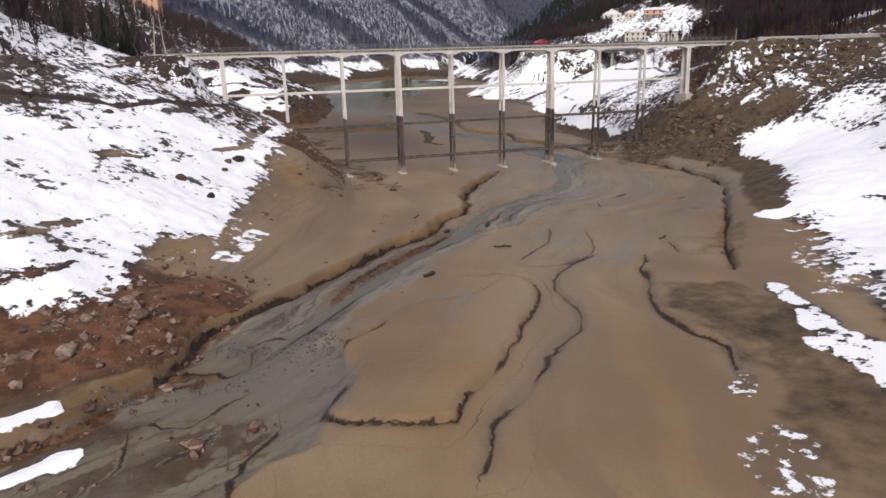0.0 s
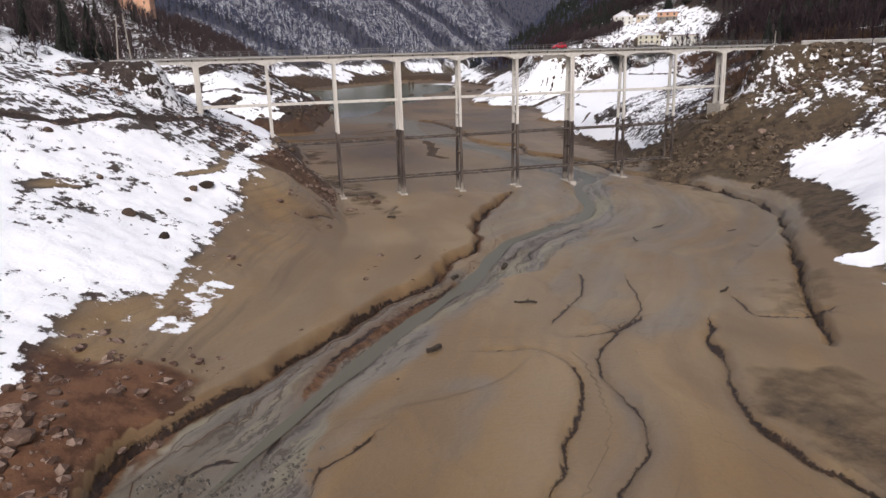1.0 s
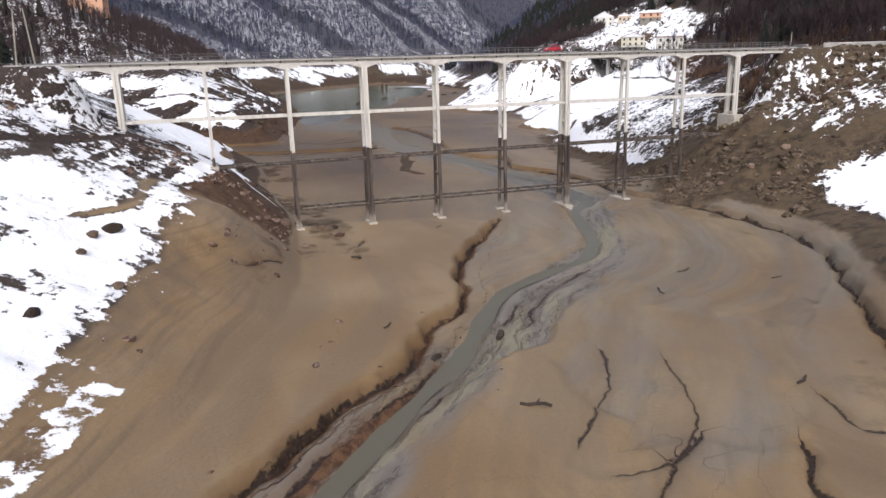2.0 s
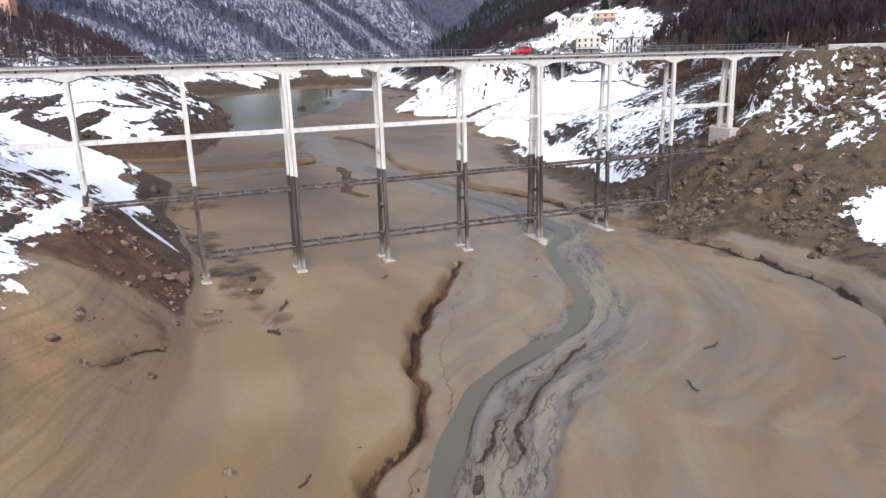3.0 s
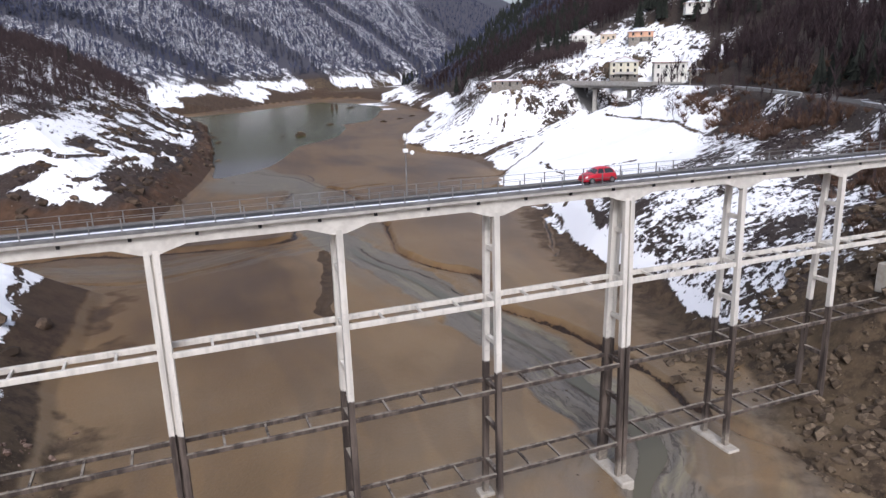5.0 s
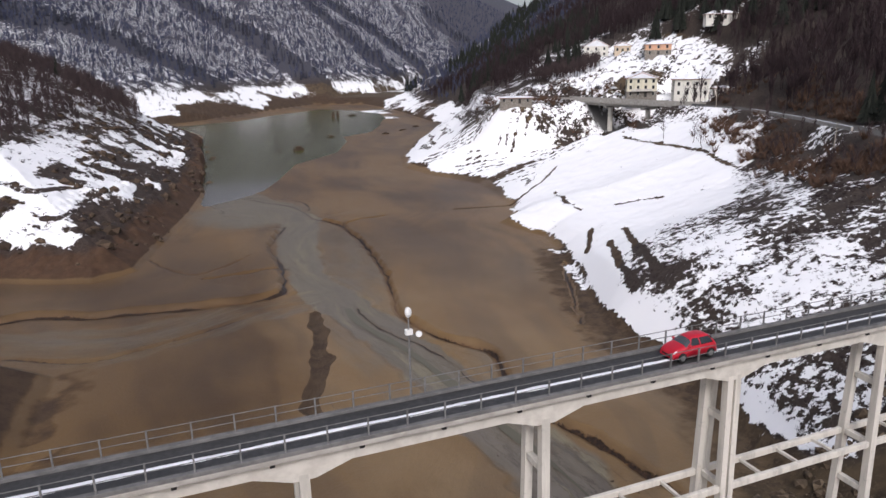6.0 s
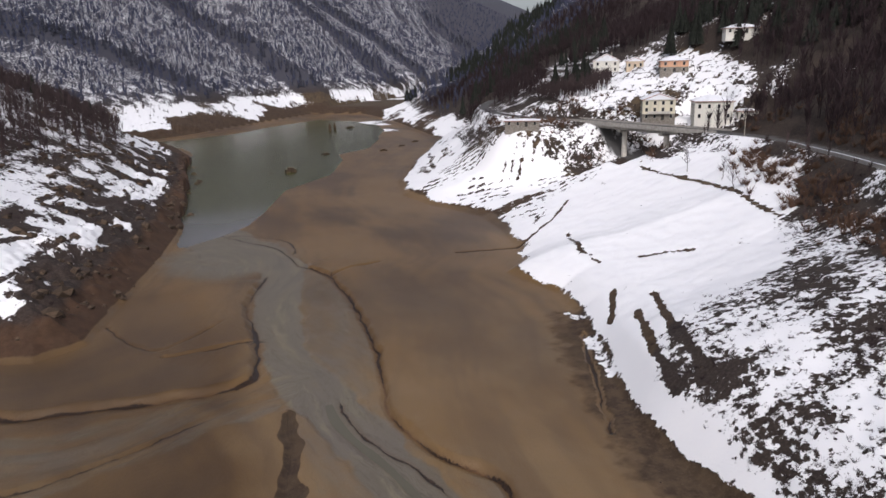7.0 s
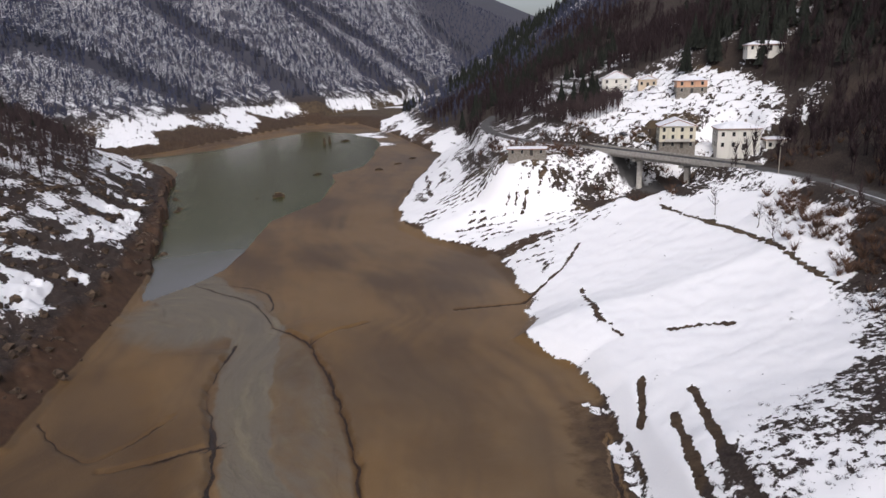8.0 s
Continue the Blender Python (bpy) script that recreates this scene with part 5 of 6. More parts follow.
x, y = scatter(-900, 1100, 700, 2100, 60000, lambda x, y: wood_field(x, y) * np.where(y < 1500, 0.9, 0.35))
plant("far_woods", far_trees, x, y, rng.uniform(0.7, 1.25, len(x)), FAR_TWIGS, "bare winter woods on the far snowy mountainside, tinted haze-blue", "woods")
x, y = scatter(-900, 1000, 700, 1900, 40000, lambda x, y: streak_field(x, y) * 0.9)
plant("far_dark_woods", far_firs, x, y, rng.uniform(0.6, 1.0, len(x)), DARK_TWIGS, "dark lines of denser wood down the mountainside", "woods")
x, y = scatter(-260, 75, 180, 720, 16000, lambda x, y: wood_field(x, y) * 0.6)
plant("west_woods", mid_trees, x, y, rng.uniform(0.65, 1.15, len(x)), WEST_TWIGS, "bare brown winter woods on the snowy western slope", "woods")
x, y = scatter(140, 620, 40, 780, 36000, lambda x, y: wood_field(x, y) * np.where(x > 420, 0.3, 0.72) * smooth(0.36, 0.56, fbm(x, y, 38, 3, 37)))
plant("east_woods", mid_trees, x, y, rng.uniform(0.75, 1.4, len(x)), TWIGS, "bare brown winter woods on the snowy eastern slope", "woods")
x, y = scatter(200, 640, 60, 1000, 12000, lambda x, y: wood_field(x, y) * smooth(0.50, 0.62, fbm(x, y, 60, 2, 99)) * 0.9)
plant("east_firs", firs, x, y, rng.uniform(0.6, 1.2, len(x)), NEEDLES, "dark green firs among the bare trees", "woods")
x, y = scatter(-240, 60, 170, 600, 1400, lambda x, y: wood_field(x, y) * smooth(0.55, 0.7, fbm(x, y, 45, 2, 98)) * 0.6)
plant("west_firs", firs, x, y, rng.uniform(0.5, 0.85, len(x)), NEEDLES, "dark green firs among the bare trees", "woods")
x, y = scatter(-220, -14, 60, 175, 2600, lambda x, y: wood_field(x, y) * 0.5)
plant("near_west_woods", mid_trees, x, y, rng.uniform(0.6, 1.0, len(x)), TWIGS, "bare brown winter woods above the snowy bank", "woods")

x, y = scatter(222, 262, 425, 482, 1500, lambda x, y: (np.hypot((x - 241) / 15, (y - 455) / 24) < 1) * 0.5)
plant("village_thicket", mid_trees, x, y, rng.uniform(0.45, 0.85, len(x)), WEST_TWIGS, "brown leafless thicket beside the hillside village", "woods")

# scrub
bushes = [spikes(30, (0, 0.35), 1.3, 0.1, 1.0, 0.9, rng) for _ in range(6)]


def road_side(x, y):
    d = np.minimum(line_distance(x, y, ROADS[1], 40), line_distance(x, y, ROADS[0], 40))
    return smooth(26, 8, d) * smooth(4, 6, d) * smooth(0.4, 0.6, fbm(x, y, 16, 3, 97))


x, y = scatter(125, 260, 60, 470, 24000, lambda x, y: road_side(x, y) * np.where((y > 170) & (y < 320), 0.95, 0.4))
plant("roadside_scrub", bushes, x, y, rng.uniform(0.8, 2.2, len(x)), RUST_TWIGS, "rust-brown leafless scrub beside the hillside road", "scrub")
x, y = scatter(140, 250, 165, 345, 2600, lambda x, y: road_side(x, y) * (1 - inside(x, y, MEADOW)) * 0.5)
plant("roadside_thicket", mid_trees, x, y, rng.uniform(0.28, 0.75, len(x)), WEST_TWIGS, "tall brown leafless thicket below the hillside road", "scrub")
x, y = scatter(106, 205, 168, 285, 20000, lambda x, y: plan_many(PLAN["scrub"], x, y) * smooth(0.4, 0.62, fbm(x, y, 9, 3, 96)) * (0.35 + 0.5 * smooth(12, 24, plan_many(PLAN["height"], x, y))))
plant("bank_scrub", bushes, x, y, rng.uniform(0.2, 0.6, len(x)), TWIGS, "low dark scrub poking through the snow", "scrub")
x, y = scatter(-70, 22, 60, 200, 5200, lambda x, y: plan_many(PLAN["scrub"], x, y) * smooth(0.45, 0.66, fbm(x, y, 11, 3, 95)) * 0.5)
plant("west_bank_scrub", bushes, x, y, rng.uniform(0.3, 0.8, len(x)), TWIGS, "low dark scrub poking through the snow", "scrub")
x, y = scatter(-60, 60, 290, 560, 6000, lambda x, y: plan_many(PLAN["scrub"], x, y) * smooth(0.42, 0.62, fbm(x, y, 12, 3, 94)) * 0.6)
plant("spur_scrub", bushes, x, y, rng.uniform(0.4, 1.2, len(x)), TWIGS, "low dark scrub on the rocky spur", "scrub")
x, y = scatter(140, 260, 60, 170, 5000, lambda x, y: plan_many(PLAN["scrub"], x, y) * 0.25)
plant("east_bank_scrub", bushes, x, y, rng.uniform(0.5, 1.3, len(x)), RUST_TWIGS, "brown scrub on the patchy snow slope", "scrub")


# ---- stones ----
def stone_template(r, level=1):
    bm = bmesh.new()
    bmesh.ops.create_icosphere(bm, subdivisions=max(level, 1), radius=1)
    stretch = np.array([1.0 + 0.5 * r.random(), 0.8 + 0.3 * r.random(), 0.6 + 0.25 * r.random()])
    planes = [(lambda v: v / np.linalg.norm(v))(r.normal(size=3)) for _ in range(7)]
    for v in bm.verts:
        p = np.array(v.co)
        for q in planes:
            k = p @ q - 0.68
            if k > 0:
                p = p - q * k * 0.9
        v.co = Vector(p * stretch * (0.92 + 0.16 * r.random()))
    return bm


def stone_tris(r, level=1):
    if level == 0:
        ends = [np.array(p) * (0.7 + 0.6 * r.random()) for p in ((1, 0, 0), (0, 1, 0), (-1, 0, 0), (0, -1, 0), (0, 0, 0.8), (0, 0, -0.6))]
        return np.array([ends[i] for a, b in ((0, 1), (1, 2), (2, 3), (3, 0)) for i in (a, b, 4, b, a, 5)])
    bm = stone_template(r, level)
    bmesh.ops.triangulate(bm, faces=bm.faces)
    tris = np.array([tuple(v.co) for f in bm.faces for v in f.verts])
    bm.free()
    return tris


stones = [stone_tris(rng) for _ in range(7)]
lumps = [stone_tris(rng, 0) for _ in range(7)]


def lie(name, x0, x1, y0, y1, n, field, lo, hi, material, label, power=3.5):
    x, y = rng.uniform(x0, x1, n), rng.uniform(y0, y1, n)
    keep = rng.random(n) < np.clip(field(x, y), 0, 1)
    x, y = x[keep], y[keep]
    plant(name, stones, x, y, lo + (hi - lo) * rng.random(len(x)) ** power, material, label, "rubble", 0.05)


def rubble_field(x, y):
    return plan_many(COVER["rubble"], x, y) * smooth(0.42, 0.62, fbm(x, y, 7, 3, 90))


lie("east_rubble", 94, 150, 128, 182, 15000, lambda x, y: (plan_many(COVER["snow"], x, y) < 0.5) * rubble_field(x, y) * 0.9, 0.07, 1.15, ROCK, "loose grey-brown rubble on the bare eastern bank", 5.5)
lie("west_rubble", -38, 26, 40, 200, 15000, lambda x, y: (plan_many(COVER["snow"], x, y) < 0.5) * rubble_field(x, y) * 0.85, 0.10, 0.75, RED_ROCK, "loose reddish rubble on the bare western bank")
lie("red_bank_stones", -38, 2, 44, 84, 1500, lambda x, y: (plan_many(COVER["snow"], x, y) < 0.4) * (plan_many(COVER["rust"], x, y) > 0.5) * smooth(0.3, 0.6, fbm(x, y, 5, 3, 84)) * 0.9, 0.08, 0.75, RED_ROCK, "pale pinkish stones strewn over the red bank", 2.6)
lie("spur_crags", -40, 70, 296, 560, 2600, lambda x, y: (plan_many(COVER["snow"], x, y) < 0.55) * smooth(2, 5, plan_many(PLAN["height"], x, y)) * smooth(26, 20, plan_many(PLAN["height"], x, y)) * 0.7, 0.2, 2.4, DARK_ROCK, "dark rock breaking through the snow on the spur", 5.0)
lie("spur_rubble", 0, 72, 290, 620, 5000, lambda x, y: (plan_many(COVER["snow"], x, y) < 0.5) * rubble_field(x, y) * 0.8, 0.12, 2.2, DARK_ROCK, "dark loose rock along the foot of the spur", 5.5)
lie("shore_rubble", 98, 160, 180, 300, 2500, lambda x, y: (plan_many(COVER["snow"], x, y) < 0.5) * rubble_field(x, y) * 0.4, 0.08, 0.4, DARK_ROCK, "dark loose stones along the mud's edge")
lie("stream_stones", -25, 95, 45, 205, 9000, lambda x, y: smooth(9, 1.5, np.minimum(line_distance(x, y, STREAM, 12), line_distance(x, y, UPSTREAM, 12))) * smooth(0.5, 0.66, fbm(x, y, 6, 3, 89)) * 0.6,
    0.08, 0.3, DARK_ROCK, "small dark stones along the stream")
heaps = [(-4, 56, 3.2, 1.4), (4, 60, 2.6, 3.2), (-2, 64, 1.8, 1.2), (-11, 56, 2.2, 0.9), (1, 63, 2.5, 1.5), (6, 64, 2.0, 2.0)]
x = np.concatenate([hx + rng.normal(size=260) * rx * 0.6 for hx, hy_, rx, ry in heaps])
y = np.concatenate([hy_ + rng.normal(size=260) * ry * 0.6 for hx, hy_, rx, ry in heaps])
plant("silt_clods", lumps, x[::3], y[::3], 0.06 + 0.22 * rng.random(len(x[::3])) ** 2, SILT_CLOD, "grey broken clods of silt heaped in the wash", "earth", 0.02)
boulder_meshes, dark_meshes = [], []
for k in range(12):
    me = bpy.data.meshes.new("boulder")
    bm = stone_template(rng, 2)
    bm.to_mesh(me)
    bm.free()
    me.materials.append(RED_ROCK if k < 6 else DARK_ROCK)
    (boulder_meshes if k < 6 else dark_meshes).append(me)


def boulder(x, y, size, label, k, meshes=boulder_meshes):
    ob = new("boulder", meshes[k % 6])
    ob.matrix_world = pose(x, y, ground_at(x, y) + size * 0.15, 0, 0, 67 * k) @ Matrix.Diagonal((size, size, size, 1))
    return tagged(ob, label, "boulder", "boulders on the banks")


BOULDERS_WEST = [(-10.7, 66.7, 0.9), (-16, 62, 1.0), (-15, 66, 0.7), (-12, 70, 0.6), (-18, 65, 0.6), (-13, 73, 0.5), (-9, 68, 0.45), (-20, 61, 0.7),
                 (20, 156, 0.9), (21.5, 158, 1.1), (18.5, 154, 0.8), (22, 160.5, 0.9), (17, 151, 0.6), (15, 148, 0.5), (24, 150, 0.8), (19, 160, 0.7), (14, 153, 0.5)]
BOULDERS_EAST = [(104, 150, 0.6), (108, 147, 0.8), (111, 151, 0.6), (115, 146, 0.9), (118, 149, 0.7), (106, 156, 0.6), (109, 141, 0.6), (121, 153, 0.7), (113, 157, 0.6), (124, 147, 0.6), (102, 153, 0.5)]
BOULDERS_SNOW = [(-9.1, 111, 0.8), (-4.9, 107, 0.7), (-2.2, 125, 0.75), (-0.5, 127.5, 0.9), (1.0, 115.5, 0.7), (-2.8, 120.5, 0.6), (-20, 126, 0.6), (-13, 118, 0.5)]
BOULDERS_HEAP = [(30.4, 155.4, 0.7), (31.2, 156.6, 0.45), (29.8, 157.2, 0.5), (29.2, 160.5, 0.8), (30.6, 161.8, 0.7), (28.4, 162.4, 0.9)]
BOULDERS_INLET = [(14, 220, 1.6), (19, 226, 1.3), (22, 217, 0.9), (17, 213, 1.0)]
for k, (x, y, size) in enumerate(BOULDERS_WEST):
    boulder(x, y, size, "pale angular boulder on the red-brown western bank", k)
for k, (x, y, size) in enumerate(BOULDERS_EAST):
    boulder(x, y, size, "grey-brown boulder in the rubble below the bridge end", k)
for k, (x, y, size) in enumerate(BOULDERS_SNOW):
    boulder(x, y, size, "dark rock poking out of the smooth snow bank", k, dark_meshes)
for k, (x, y, size) in enumerate(BOULDERS_HEAP):
    boulder(x, y, size, "muddy boulder in a scoured hollow beside the pier", k, dark_meshes if k > 2 else boulder_meshes)
for k, (x, y, size) in enumerate(BOULDERS_INLET):
    boulder(x, y, size, "dark boulder half sunk in mud by the inlet", k, dark_meshes)


# ---- driftwood and ruins on the lake bed ----
def log(x, y, length, thick, yaw):
    bm = bmesh.new()
    pts = [Vector(((i / 4 - 0.5) * length, 0.08 * length * math.sin(i * 1.7 + x), thick * 0.4 + 0.05 * i)) for i in range(5)]
    for a, b in zip(pts, pts[1:]):
        add_beam(bm, a, b, thick, thick, 0.85)
    add_beam(bm, pts[2], pts[2] + Vector((0.1 * length, 0.16 * length, 0.12 * length)), thick * 0.6, thick * 0.6, 0.4)
    ob = part("log", bm, WOOD_DARK)
    ob.matrix_world = pose(x, y, ground_at(x, y), 0, 0, yaw)
    return tagged(ob, "dark sodden driftwood log lying on the mud", "log", "driftwood on the lake bed")


for x, y, length, thick, yaw in [(34.7, 88.6, 2.6, 0.22, -35), (21, 78.6, 1.6, 0.4, 15), (70, 116, 2.2, 0.15, 10), (30, 101, 1.2, 0.4, 30), (38.5, 105, 1.4, 0.6, 60), (62, 110, 1.8, 0.12, 80),
                                 (30, 139, 2.0, 0.3, -60), (27, 108, 1.3, 0.14, 40), (58, 84, 1.5, 0.2, 20), (47, 152, 1.0, 0.1, 10), (78, 108, 1.3, 0.12, -20)]:
    log(x, y, length, thick, yaw)


def ruin(x, y, w, d, h, yaw, name="ruined_wall"):
    r = thing(name, pose(x, y, 0, 0, 0, yaw), "dark ruined stone wall standing out of the lake", "ruin", "drowned ruins")
    z0 = min(ground_at(x, y), LAKE_LEVEL) - 0.4
    courses = 4
    for c in range(courses):
        for k in range(4):
            a, b = -w / 2 + w * k / 4, -w / 2 + w * (k + 1) / 4
            if c == courses - 1 and k in (0, 3):
                continue
            za, zb = z0 + (h - z0 + LAKE_LEVEL) * c / courses, z0 + (h - z0 + LAKE_LEVEL) * (c + 1) / courses
            part("stone_course", box((a + 0.03, -d / 2, za), (b - 0.03, d / 2, zb - 0.04), 0.06), DARK_ROCK, r)
    return r


for x, y, w, d, h, yaw in [(114.6, 539, 6.0, 2.4, 2.6, 10), (104, 541, 3.0, 1.0, 0.6, 0), (148, 605, 6.0, 1.6, 1.2, 20), (186, 600, 5.0, 2.0, 1.5, -20), (188, 775, 2.4, 2.0, 6.0, 0), (195, 786, 2.2, 2.0, 5.5, 0),
                           (210, 790, 9.0, 2.0, 1.4, 10), (205, 620, 7.0, 2.0, 1.0, 40), (222, 640, 6.0, 2.0, 1.2, 30)]:
    ruin(x, y, w, d, h, yaw)


# ---- houses ----
def house(m, w, d, h, wall, label, floors=2, cols=3, roof="gable", pitch=0.42, side_cols=2, ground_band=None, porch=False, roof_bare=0.0):
    """A house: walls, snow-laden roof, windows with frames and panes, door and chimney. Front faces -y."""
    g = thing("house", m, label, "house", "village houses")
    part("wall", box((-w / 2, -d / 2, -3.0), (w / 2, d / 2, h), 0.03), wall, g)
    if ground_band:
        part("plinth", box((-w / 2 - 0.04, -d / 2 - 0.04, -3.0), (w / 2 + 0.04, d / 2 + 0.04, ground_band), 0.02), STONE_WALL, g, "grey stone ground floor")
    over = 0.6
    bm = bmesh.new()
    if roof == "gable":
        ridge = h + (w / 2 + over) * pitch
        outline = [(-w / 2 - over, h - 0.12), (0, ridge - 0.12), (w / 2 + over, h - 0.12), (w / 2 + over, h + 0.1), (0, ridge + 0.12), (-w / 2 - over, h + 0.1)]
        roof_ob = part("roof", prism(outline, -d / 2 - over, d / 2 + over), ROOF_TILE, g)
        gable = prism([(-w / 2, h), (w / 2, h), (0, h + w / 2 * pitch)], -d / 2, d / 2)
        part("gable", gable, wall, g)
        snow = [(-w / 2 - over + 0.1, h + 0.12), (w / 2 + over - 0.1, h + 0.12), (w / 2 + over - 0.1, h + 0.32), (0, ridge + 0.4), (-w / 2 - over + 0.1, h + 0.32)]
        part("roof_snow", prism(snow, -d / 2 - over + 0.08 + roof_bare * d, d / 2 + over - 0.08), SNOW, roof_ob, "thick snow on the roof")
        top = ridge
    else:
        ridge = h + min(w, d) / 2 * pitch
        for off, lift, mat, name in ((over, 0.0, ROOF_TILE, "roof"), (over - 0.12, 0.22, SNOW, "roof_snow")):
            bm = bmesh.new()
            a, b = w / 2 + off, d / 2 + off
            flat = [bm.verts.new((sx * a, sy * b, h - 0.1 + lift)) for sx, sy in ((-1, -1), (1, -1), (1, 1), (-1, 1))]
            eave = [bm.verts.new((sx * a, sy * b, h + 0.08 + lift)) for sx, sy in ((-1, -1), (1, -1), (1, 1), (-1, 1))]
            run = max(0.3, abs(w - d) / 2)
            ends = [bm.verts.new((-run, 0, ridge + lift)), bm.verts.new((run, 0, ridge + lift))] if w >= d else [bm.verts.new((0, -run, ridge + lift)), bm.verts.new((0, run, ridge + lift))]
            bm.faces.new(flat[::-1])
            for i in range(4):
                bm.faces.new((flat[i], flat[(i + 1) % 4], eave[(i + 1) % 4], eave[i]))
            l, r = ends
            if w >= d:
                bm.faces.new((eave[0], eave[1], r, l)), bm.faces.new((eave[1], eave[2], r)), bm.faces.new((eave[2], eave[3], l, r)), bm.faces.new((eave[3], eave[0], l))
            else:
                bm.faces.new((eave[0], eave[1], l)), bm.faces.new((eave[1], eave[2], r, l)), bm.faces.new((eave[2], eave[3], r)), bm.faces.new((eave[3], eave[0], l, r))
            bmesh.ops.recalc_face_normals(bm, faces=bm.faces)
            got = part(name, bm, mat, g if name == "roof" else roof_ob, "thick snow on the roof" if name == "roof_snow" else "")
            roof_ob = got if name == "roof" else roof_ob
        top = ridge
    part("chimney", box((w * 0.18, -0.35, h), (w * 0.18 + 0.7, 0.35, top + 0.8), 0.03), STONE_WALL, g)
    storey = h / floors

    def window(x, y, z, turn, ww=0.9, hh=1.35):
        k = pose(x, y, z, 0, 0, turn)
        frame_bm = bmesh.new()
        for lo, hi in (((-ww / 2 - 0.1, -0.06, -0.1), (-ww / 2, 0.1, hh + 0.1)), ((ww / 2, -0.06, -0.1), (ww / 2 + 0.1, 0.1, hh + 0.1)), ((-ww / 2, -0.06, hh), (ww / 2, 0.1, hh + 0.1)), ((-ww / 2, -0.06, -0.1), (ww / 2, 0.1, 0))):
            add_box(frame_bm, lo, hi)
        win = part("window", frame_bm, OLD_CONCRETE, g)
        win.matrix_basis = k
        part("pane", box((-ww / 2, -0.015, 0), (ww / 2, 0.02, hh)), GLASS_DARK, win)

    for f in range(floors):
        z = storey * f + storey * 0.32
        for c in range(cols):
            x = -w / 2 + w * (c + 0.5) / cols
            if f == 0 and c == cols // 2:
                part("door", box((x - 0.55, -d / 2 - 0.05, 0.02), (x + 0.55, -d / 2 + 0.05, 2.15), 0.02), SHUTTER, g, "dark wooden door")
                continue
            window(x, -d / 2 - 0.03, z, 0)
        for c in range(side_cols):
            y = -d / 2 + d * (c + 0.5) / side_cols
            window(-w / 2 - 0.03, y, z, -90)
            window(w / 2 + 0.03, y, z, 90)
    if porch:
        balcony = part("balcony", box((-w * 0.35, -d / 2 - 1.3, storey - 0.15), (w * 0.35, -d / 2, storey), 0.02), OLD_CONCRETE, g)
        part("balcony_rail", box((-w * 0.35, -d / 2 - 1.3, storey), (w * 0.35, -d / 2 - 1.22, storey + 0.95)), DECK_CONCRETE, balcony)
    return g


def on_ground(x, y, turn, lift=0.3):
    return pose(x, y, max(ground_at(x + a, y + b) for a in (-2, 2) for b in (-2, 2)) + lift, 0, 0, turn)


HOUSE_TURN = -32
house(pose(240, 389, 30.6, 0, 0, HOUSE_TURN), 12.5, 10, 7.8, PLASTER_CREAM, "cream three-storey house with a snowy gable roof by the road", 3, 4, "gable", 0.36, 3, 2.4, True)
house(pose(253, 373, 30.7, 0, 0, HOUSE_TURN), 14, 10, 7.2, PLASTER_WHITE, "white two-storey house with a snowy hipped roof", 2, 4, "hip", 0.42, 3)
house(pose(262, 364, 30.8, 0, 0, HOUSE_TURN), 7, 6, 3.4, PLASTER_WHITE, "low white annexe with snow on its flat hipped roof", 1, 3, "hip", 0.25, 2)
house(on_ground(270, 470, HOUSE_TURN, -1.2), 13, 9, 5.6, PLASTER_WHITE, "white hillside house under a broad snowy roof", 2, 3, "gable", 0.5, 2)
house(on_ground(273, 450, HOUSE_TURN, -0.8), 8, 6, 3.4, PLASTER_TAN, "small tan cottage with snow on its roof", 1, 3, "gable", 0.4, 2)
house(on_ground(272, 420, HOUSE_TURN, -1.6), 12, 9, 5.2, PLASTER_PINK, "peach-coloured house with a partly bare snowy roof", 2, 3, "hip", 0.4, 3, 2.6, False)
house(on_ground(299, 409, HOUSE_TURN, 0.0), 14, 8, 2.4, PLASTER_WHITE, "low white house high in the wood under snow", 1, 4, "hip", 0.4, 2)
house(pose(192, 414, 28.6, 0, 0, HOUSE_TURN), 14, 6, 2.4, STONE_WALL, "long low grey stone roadside shed with a snowy roof", 1, 4, "hip", 0.2, 2)
house(on_ground(-51, 521, -12, -1.0), 20, 10, 9.0, PLASTER_PINK, "pink house on the wooded western slope", 2, 3, "gable", 0.4, 2)

# ---- the road bridge by the village ----
BA, BB = Vector((231.5, 345, 0)), Vector((220, 418, 0))
run = (BB - BA)
turn = math.degrees(math.atan2(run.y, run.x))
length = run.length
road_bridge = thing("road_bridge", pose(BA.x, BA.y, 0, 0, 0, turn), "concrete road bridge on stout round piers by the village", "bridge")
part("deck", box((-2, -4.2, 28.5), (length + 2, 4.2, 29.45), 0.05), OLD_CONCRETE, road_bridge)
part("roadway", box((-2, -3.6, 29.45), (length + 2, 3.6, 29.56)), ASPHALT, road_bridge, "wet dark asphalt roadway")
for side in (-1, 1):
    part("parapet", box((-2, side * 3.95 - 0.15, 29.45), (length + 2, side * 3.95 + 0.15, 30.25), 0.03), OLD_CONCRETE, road_bridge)
    part("girder", box((-1, side * 2.4 - 0.4, 27.4), (length + 1, side * 2.4 + 0.4, 28.5), 0.04), OLD_CONCRETE, road_bridge)
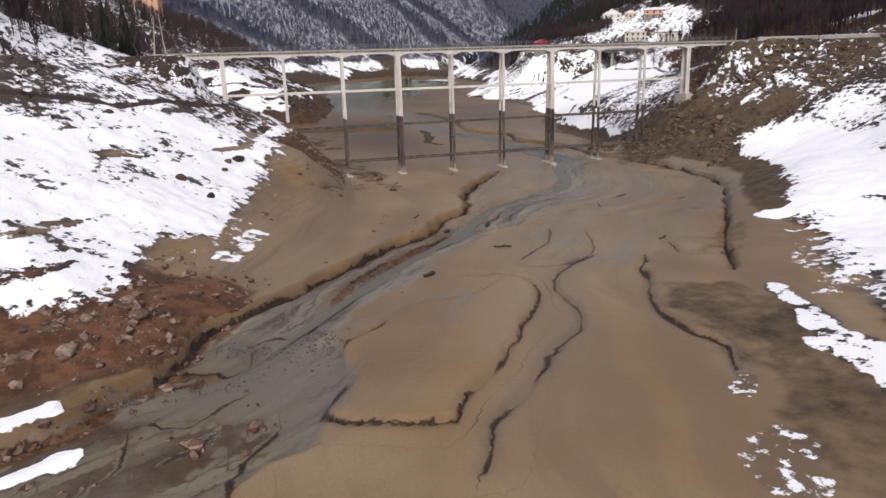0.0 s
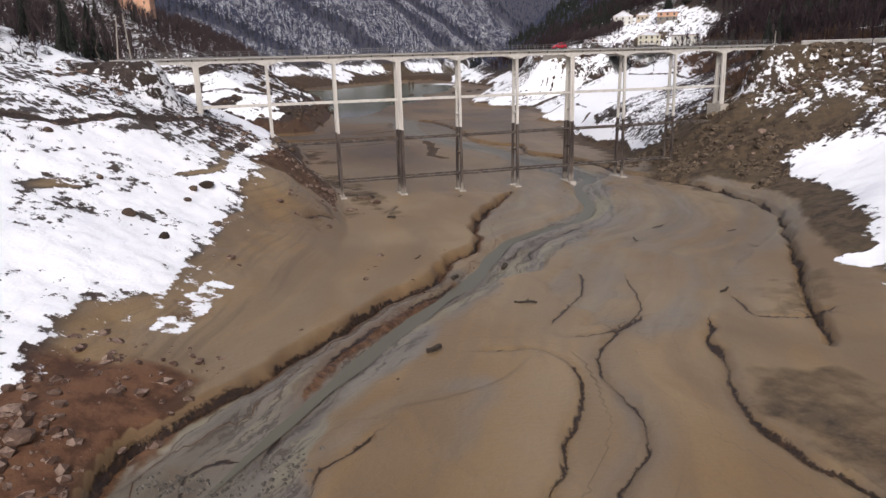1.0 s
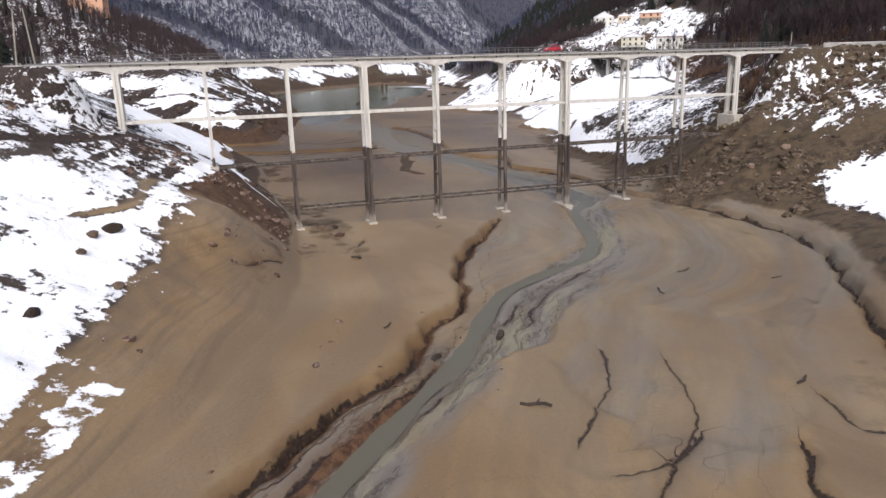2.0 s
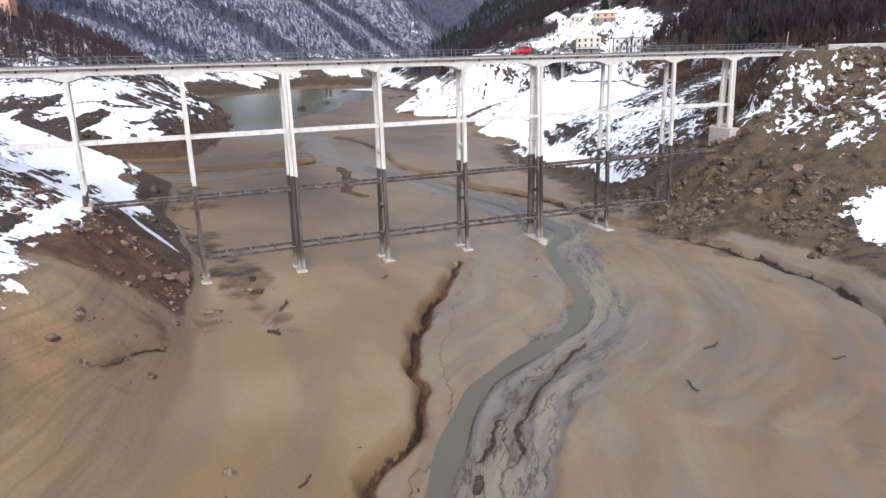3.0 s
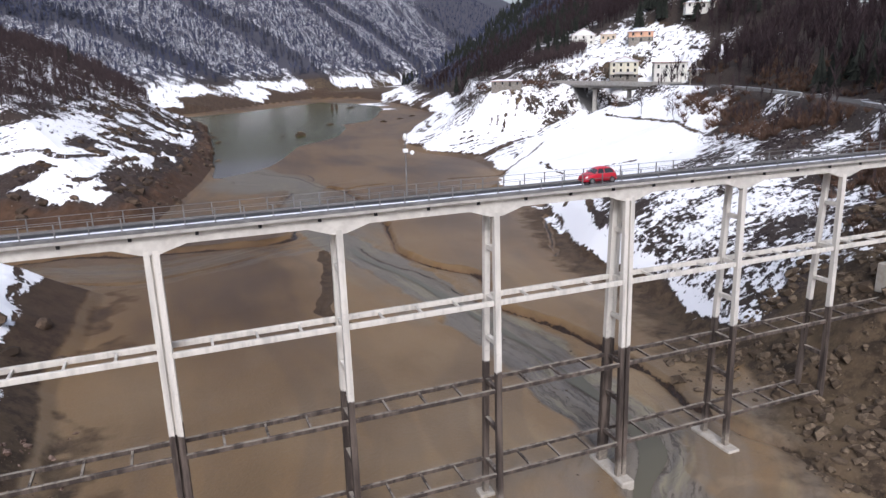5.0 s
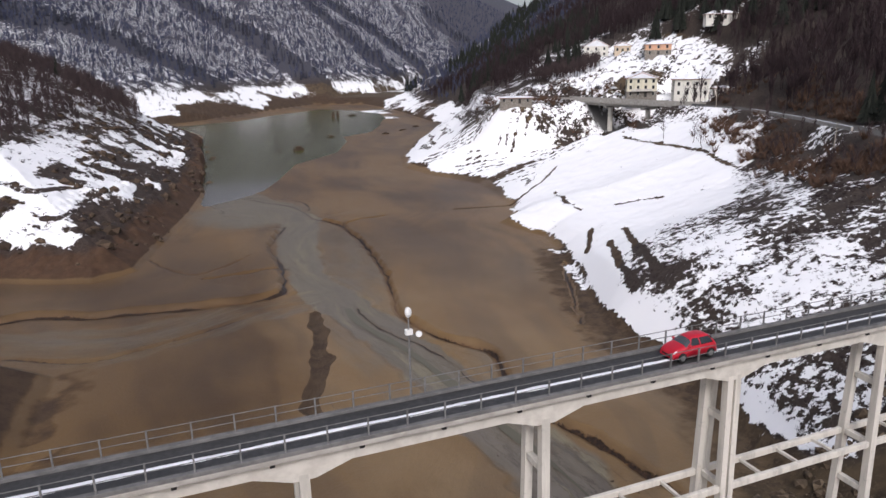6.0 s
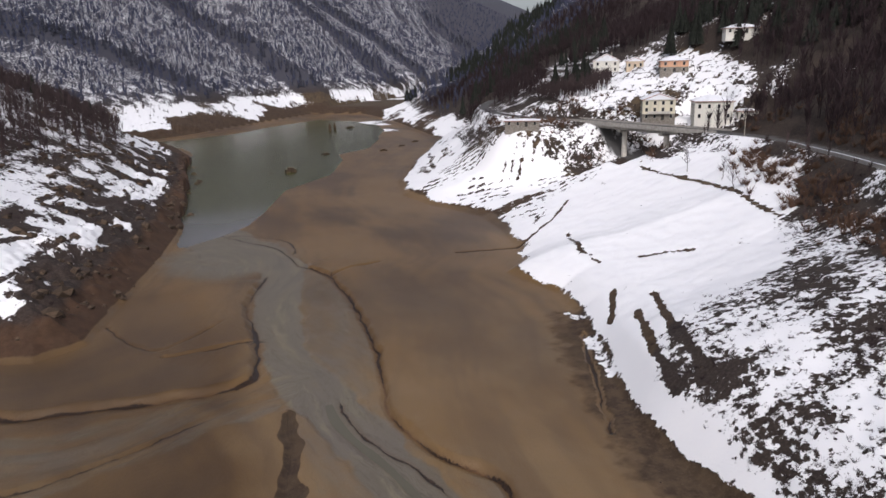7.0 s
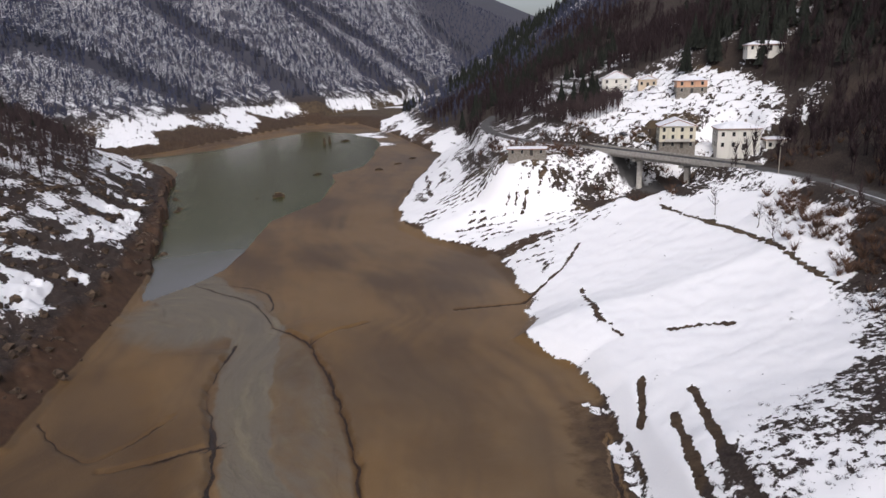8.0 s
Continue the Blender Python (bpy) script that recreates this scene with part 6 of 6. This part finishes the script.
for k in (0.31, 0.6):
    x = length * k
    gx, gy = BA.x + run.x * k, BA.y + run.y * k
    bm = bmesh.new()
    base = ground_at(gx, gy) - 1.5
    bmesh.ops.create_cone(bm, cap_ends=True, segments=20, radius1=1.1, radius2=1.0, depth=27.0 - base, matrix=Matrix.Translation((x, 0, (27.0 + base) / 2)))
    part("pier", bm, DECK_CONCRETE, road_bridge)
    part("pier_cap", box((x - 1.0, -3.4, 26.6), (x + 1.0, 3.4, 27.45), 0.1), OLD_CONCRETE, road_bridge)


# ---- retaining walls and guard rails along the hillside roads ----
def roadside(line, side, start, stop, wall_h, name, label, rail=True):
    pts = [Vector((x, y, 0)) for x, y in line][start:stop]
    w = thing(name, pose(0, 0, 0), label, "wall", kind="structure")
    for a, b in zip(pts, pts[1:]):
        d = (b - a).normalized()
        n = Vector((-d.y, d.x, 0)) * side
        p, q = a + n * 3.6, b + n * 3.6
        bm = beam((p.x, p.y, ROAD_HIGH - wall_h / 2 + 0.35), (q.x, q.y, ROAD_HIGH - wall_h / 2 + 0.35), 0.45, wall_h + 0.7)
        panel = part("wall_panel", bm, OLD_CONCRETE, w)
        bm = beam((p.x, p.y, ROAD_HIGH + 0.73), (q.x, q.y, ROAD_HIGH + 0.73), 0.4, 0.07)
        part("wall_snow", bm, SNOW, panel, "snow along the wall top")
    return w


roadside(ROADS[0], -1, 1, 14, 3.0, "retaining_wall", "pale concrete retaining wall below the road")
roadside(ROADS[1], 1, 4, 16, 2.2, "retaining_wall", "pale concrete parapet wall along the hillside road")
roadside(ROADS[1], 1, 24, 40, 2.6, "retaining_wall", "pale concrete parapet wall along the hillside road")


# ---- poles ----
def pole(x, y, high, lean, label):
    p = thing("utility_pole", pose(x, y, ground_at(x, y) - 0.3, 0, lean, 20), label, "pole", "utility poles")
    bm = bmesh.new()
    bmesh.ops.create_cone(bm, cap_ends=True, segments=10, radius1=0.14, radius2=0.09, depth=high, matrix=Matrix.Translation((0, 0, high / 2)))
    part("shaft", bm, POLE_WOOD, p)
    part("cross_arm", box((-0.6, -0.05, high - 0.5), (0.6, 0.05, high - 0.38)), WOOD_DARK, p)
    return p


pole(-13.5, 168, 9.0, -3, "tall pale wooden utility pole leaning slightly")
pole(-15.5, 165, 8.5, 5, "tall pale wooden utility pole leaning slightly")
pole(137, 170, 8.0, 0, "slim pole beside the bridge end")
pole(190, 250, 8.0, 2, "slim pole beside the hillside road")
pole(228, 330, 8.0, -1, "slim pole beside the hillside road")
pole(-60, 128, 8.5, 1, "slim pole beside the snowy track")

# parked cars by the village
for x, y, paint, label in ((235, 402, WHITE_PAINT, "white car parked by the village houses"), (231.5, 409, GREY_PAINT, "dark grey car parked by the village houses"), (234, 397, WHITE_PAINT, "white car parked below the cream house")):
    car(pose(x, y, ROAD_HIGH + 0.25 if ground_at(x, y) < ROAD_HIGH + 0.25 else ground_at(x, y), 0, 0, turn), paint, label)


# ---- single trees that stand clear ----
def bare_tree(x, y, high, seed, label="leafless brown tree on the snowy bank"):
    r = np.random.default_rng(seed)
    t = thing("tree", pose(x, y, ground_at(x, y) - 0.3, 0, 0, 50 * seed), label, "tree", "bare trees")
    bm, tips = bmesh.new(), []
    top = Vector((0, 0, 0))
    for i in range(5):
        nxt = top + Vector(((r.random() - 0.5) * 0.12 * high, (r.random() - 0.5) * 0.12 * high, high * 0.17))
        add_beam(bm, top, nxt, 0.026 * high * (1 - i * 0.17), 0.026 * high * (1 - i * 0.17), 0.82)
        if i > 0:
            tips += [(nxt, high * (0.42 - 0.05 * i)) for _ in range(4)]
        top = nxt
    trunk = part("trunk", bm, BARK, t)
    bm = bmesh.new()
    for p, ln in tips:
        a = r.random() * 2 * math.pi
        limb = Vector((math.cos(a) * 0.75, math.sin(a) * 0.75, 0.75)) * ln * (0.6 + 0.5 * r.random())
        add_beam(bm, p, p + limb, 0.008 * high, 0.008 * high, 0.4)
        for _ in range(9):
            k = 0.25 + 0.75 * r.random()
            q = p + limb * k
            b = r.random() * 2 * math.pi
            tw = Vector((math.cos(b) * 0.6, math.sin(b) * 0.6, 0.5 + 0.6 * r.random())) * ln * 0.34
            s = Vector((-math.sin(b), math.cos(b), 0)) * 0.006 * high
            bm.faces.new([bm.verts.new(q - s), bm.verts.new(q + s), bm.verts.new(q + tw)])
    part("crown", bm, TWIGS, t)
    return t


def fir_tree(x, y, high, seed, label="dark green fir on the snowy bank"):
    r = np.random.default_rng(seed)
    t = thing("tree", pose(x, y, ground_at(x, y) - 0.3, 0, 0, 40 * seed), label, "tree", "fir trees")
    part("trunk", beam((0, 0, 0), (0, 0, high * 0.85), 0.03 * high, 0.03 * high, 0.2), BARK, t)
    tris = conifer_template(r, high, 12, 13)[:-9]
    me = quick_mesh("crown", tris, np.arange(len(tris)).reshape(-1, 3))
    me.materials.append(NEEDLES)
    crown = new("crown", me)
    crown.parent = t
    return t


for k, (x, y, high) in enumerate([(-20, 172, 9), (-27, 181, 11), (-34, 186, 10), (-42, 178, 12), (-24, 190, 12), (-50, 188, 11), (-58, 176, 10), (-38, 200, 13), (-30, 168, 7), (-66, 168, 10), (-46, 165, 8)]):
    (fir_tree if k % 3 == 1 else bare_tree)(x, y, high, 100 + k)
for k, (x, y, high) in enumerate([(196, 300, 8), (203, 312, 7), (206, 330, 8), (188, 262, 7), (180, 243, 6), (208, 427, 8), (188, 432, 11), (184, 440, 10), (192, 450, 12), (150, 185, 6), (160, 200, 7)]):
    bare_tree(x, y, high, 200 + k, "leafless brown tree beside the hillside road")
for k, (x, y, high) in enumerate([(254, 462, 13), (250, 467, 15), (247, 460, 12), (252, 471, 14), (246, 469, 13), (256, 469, 15), (243, 464, 12), (286, 440, 17), (293, 430, 18), (300, 420, 16), (240, 470, 15), (298, 388, 16)]):
    fir_tree(x, y, high, 300 + k, "tall dark fir above the village houses")
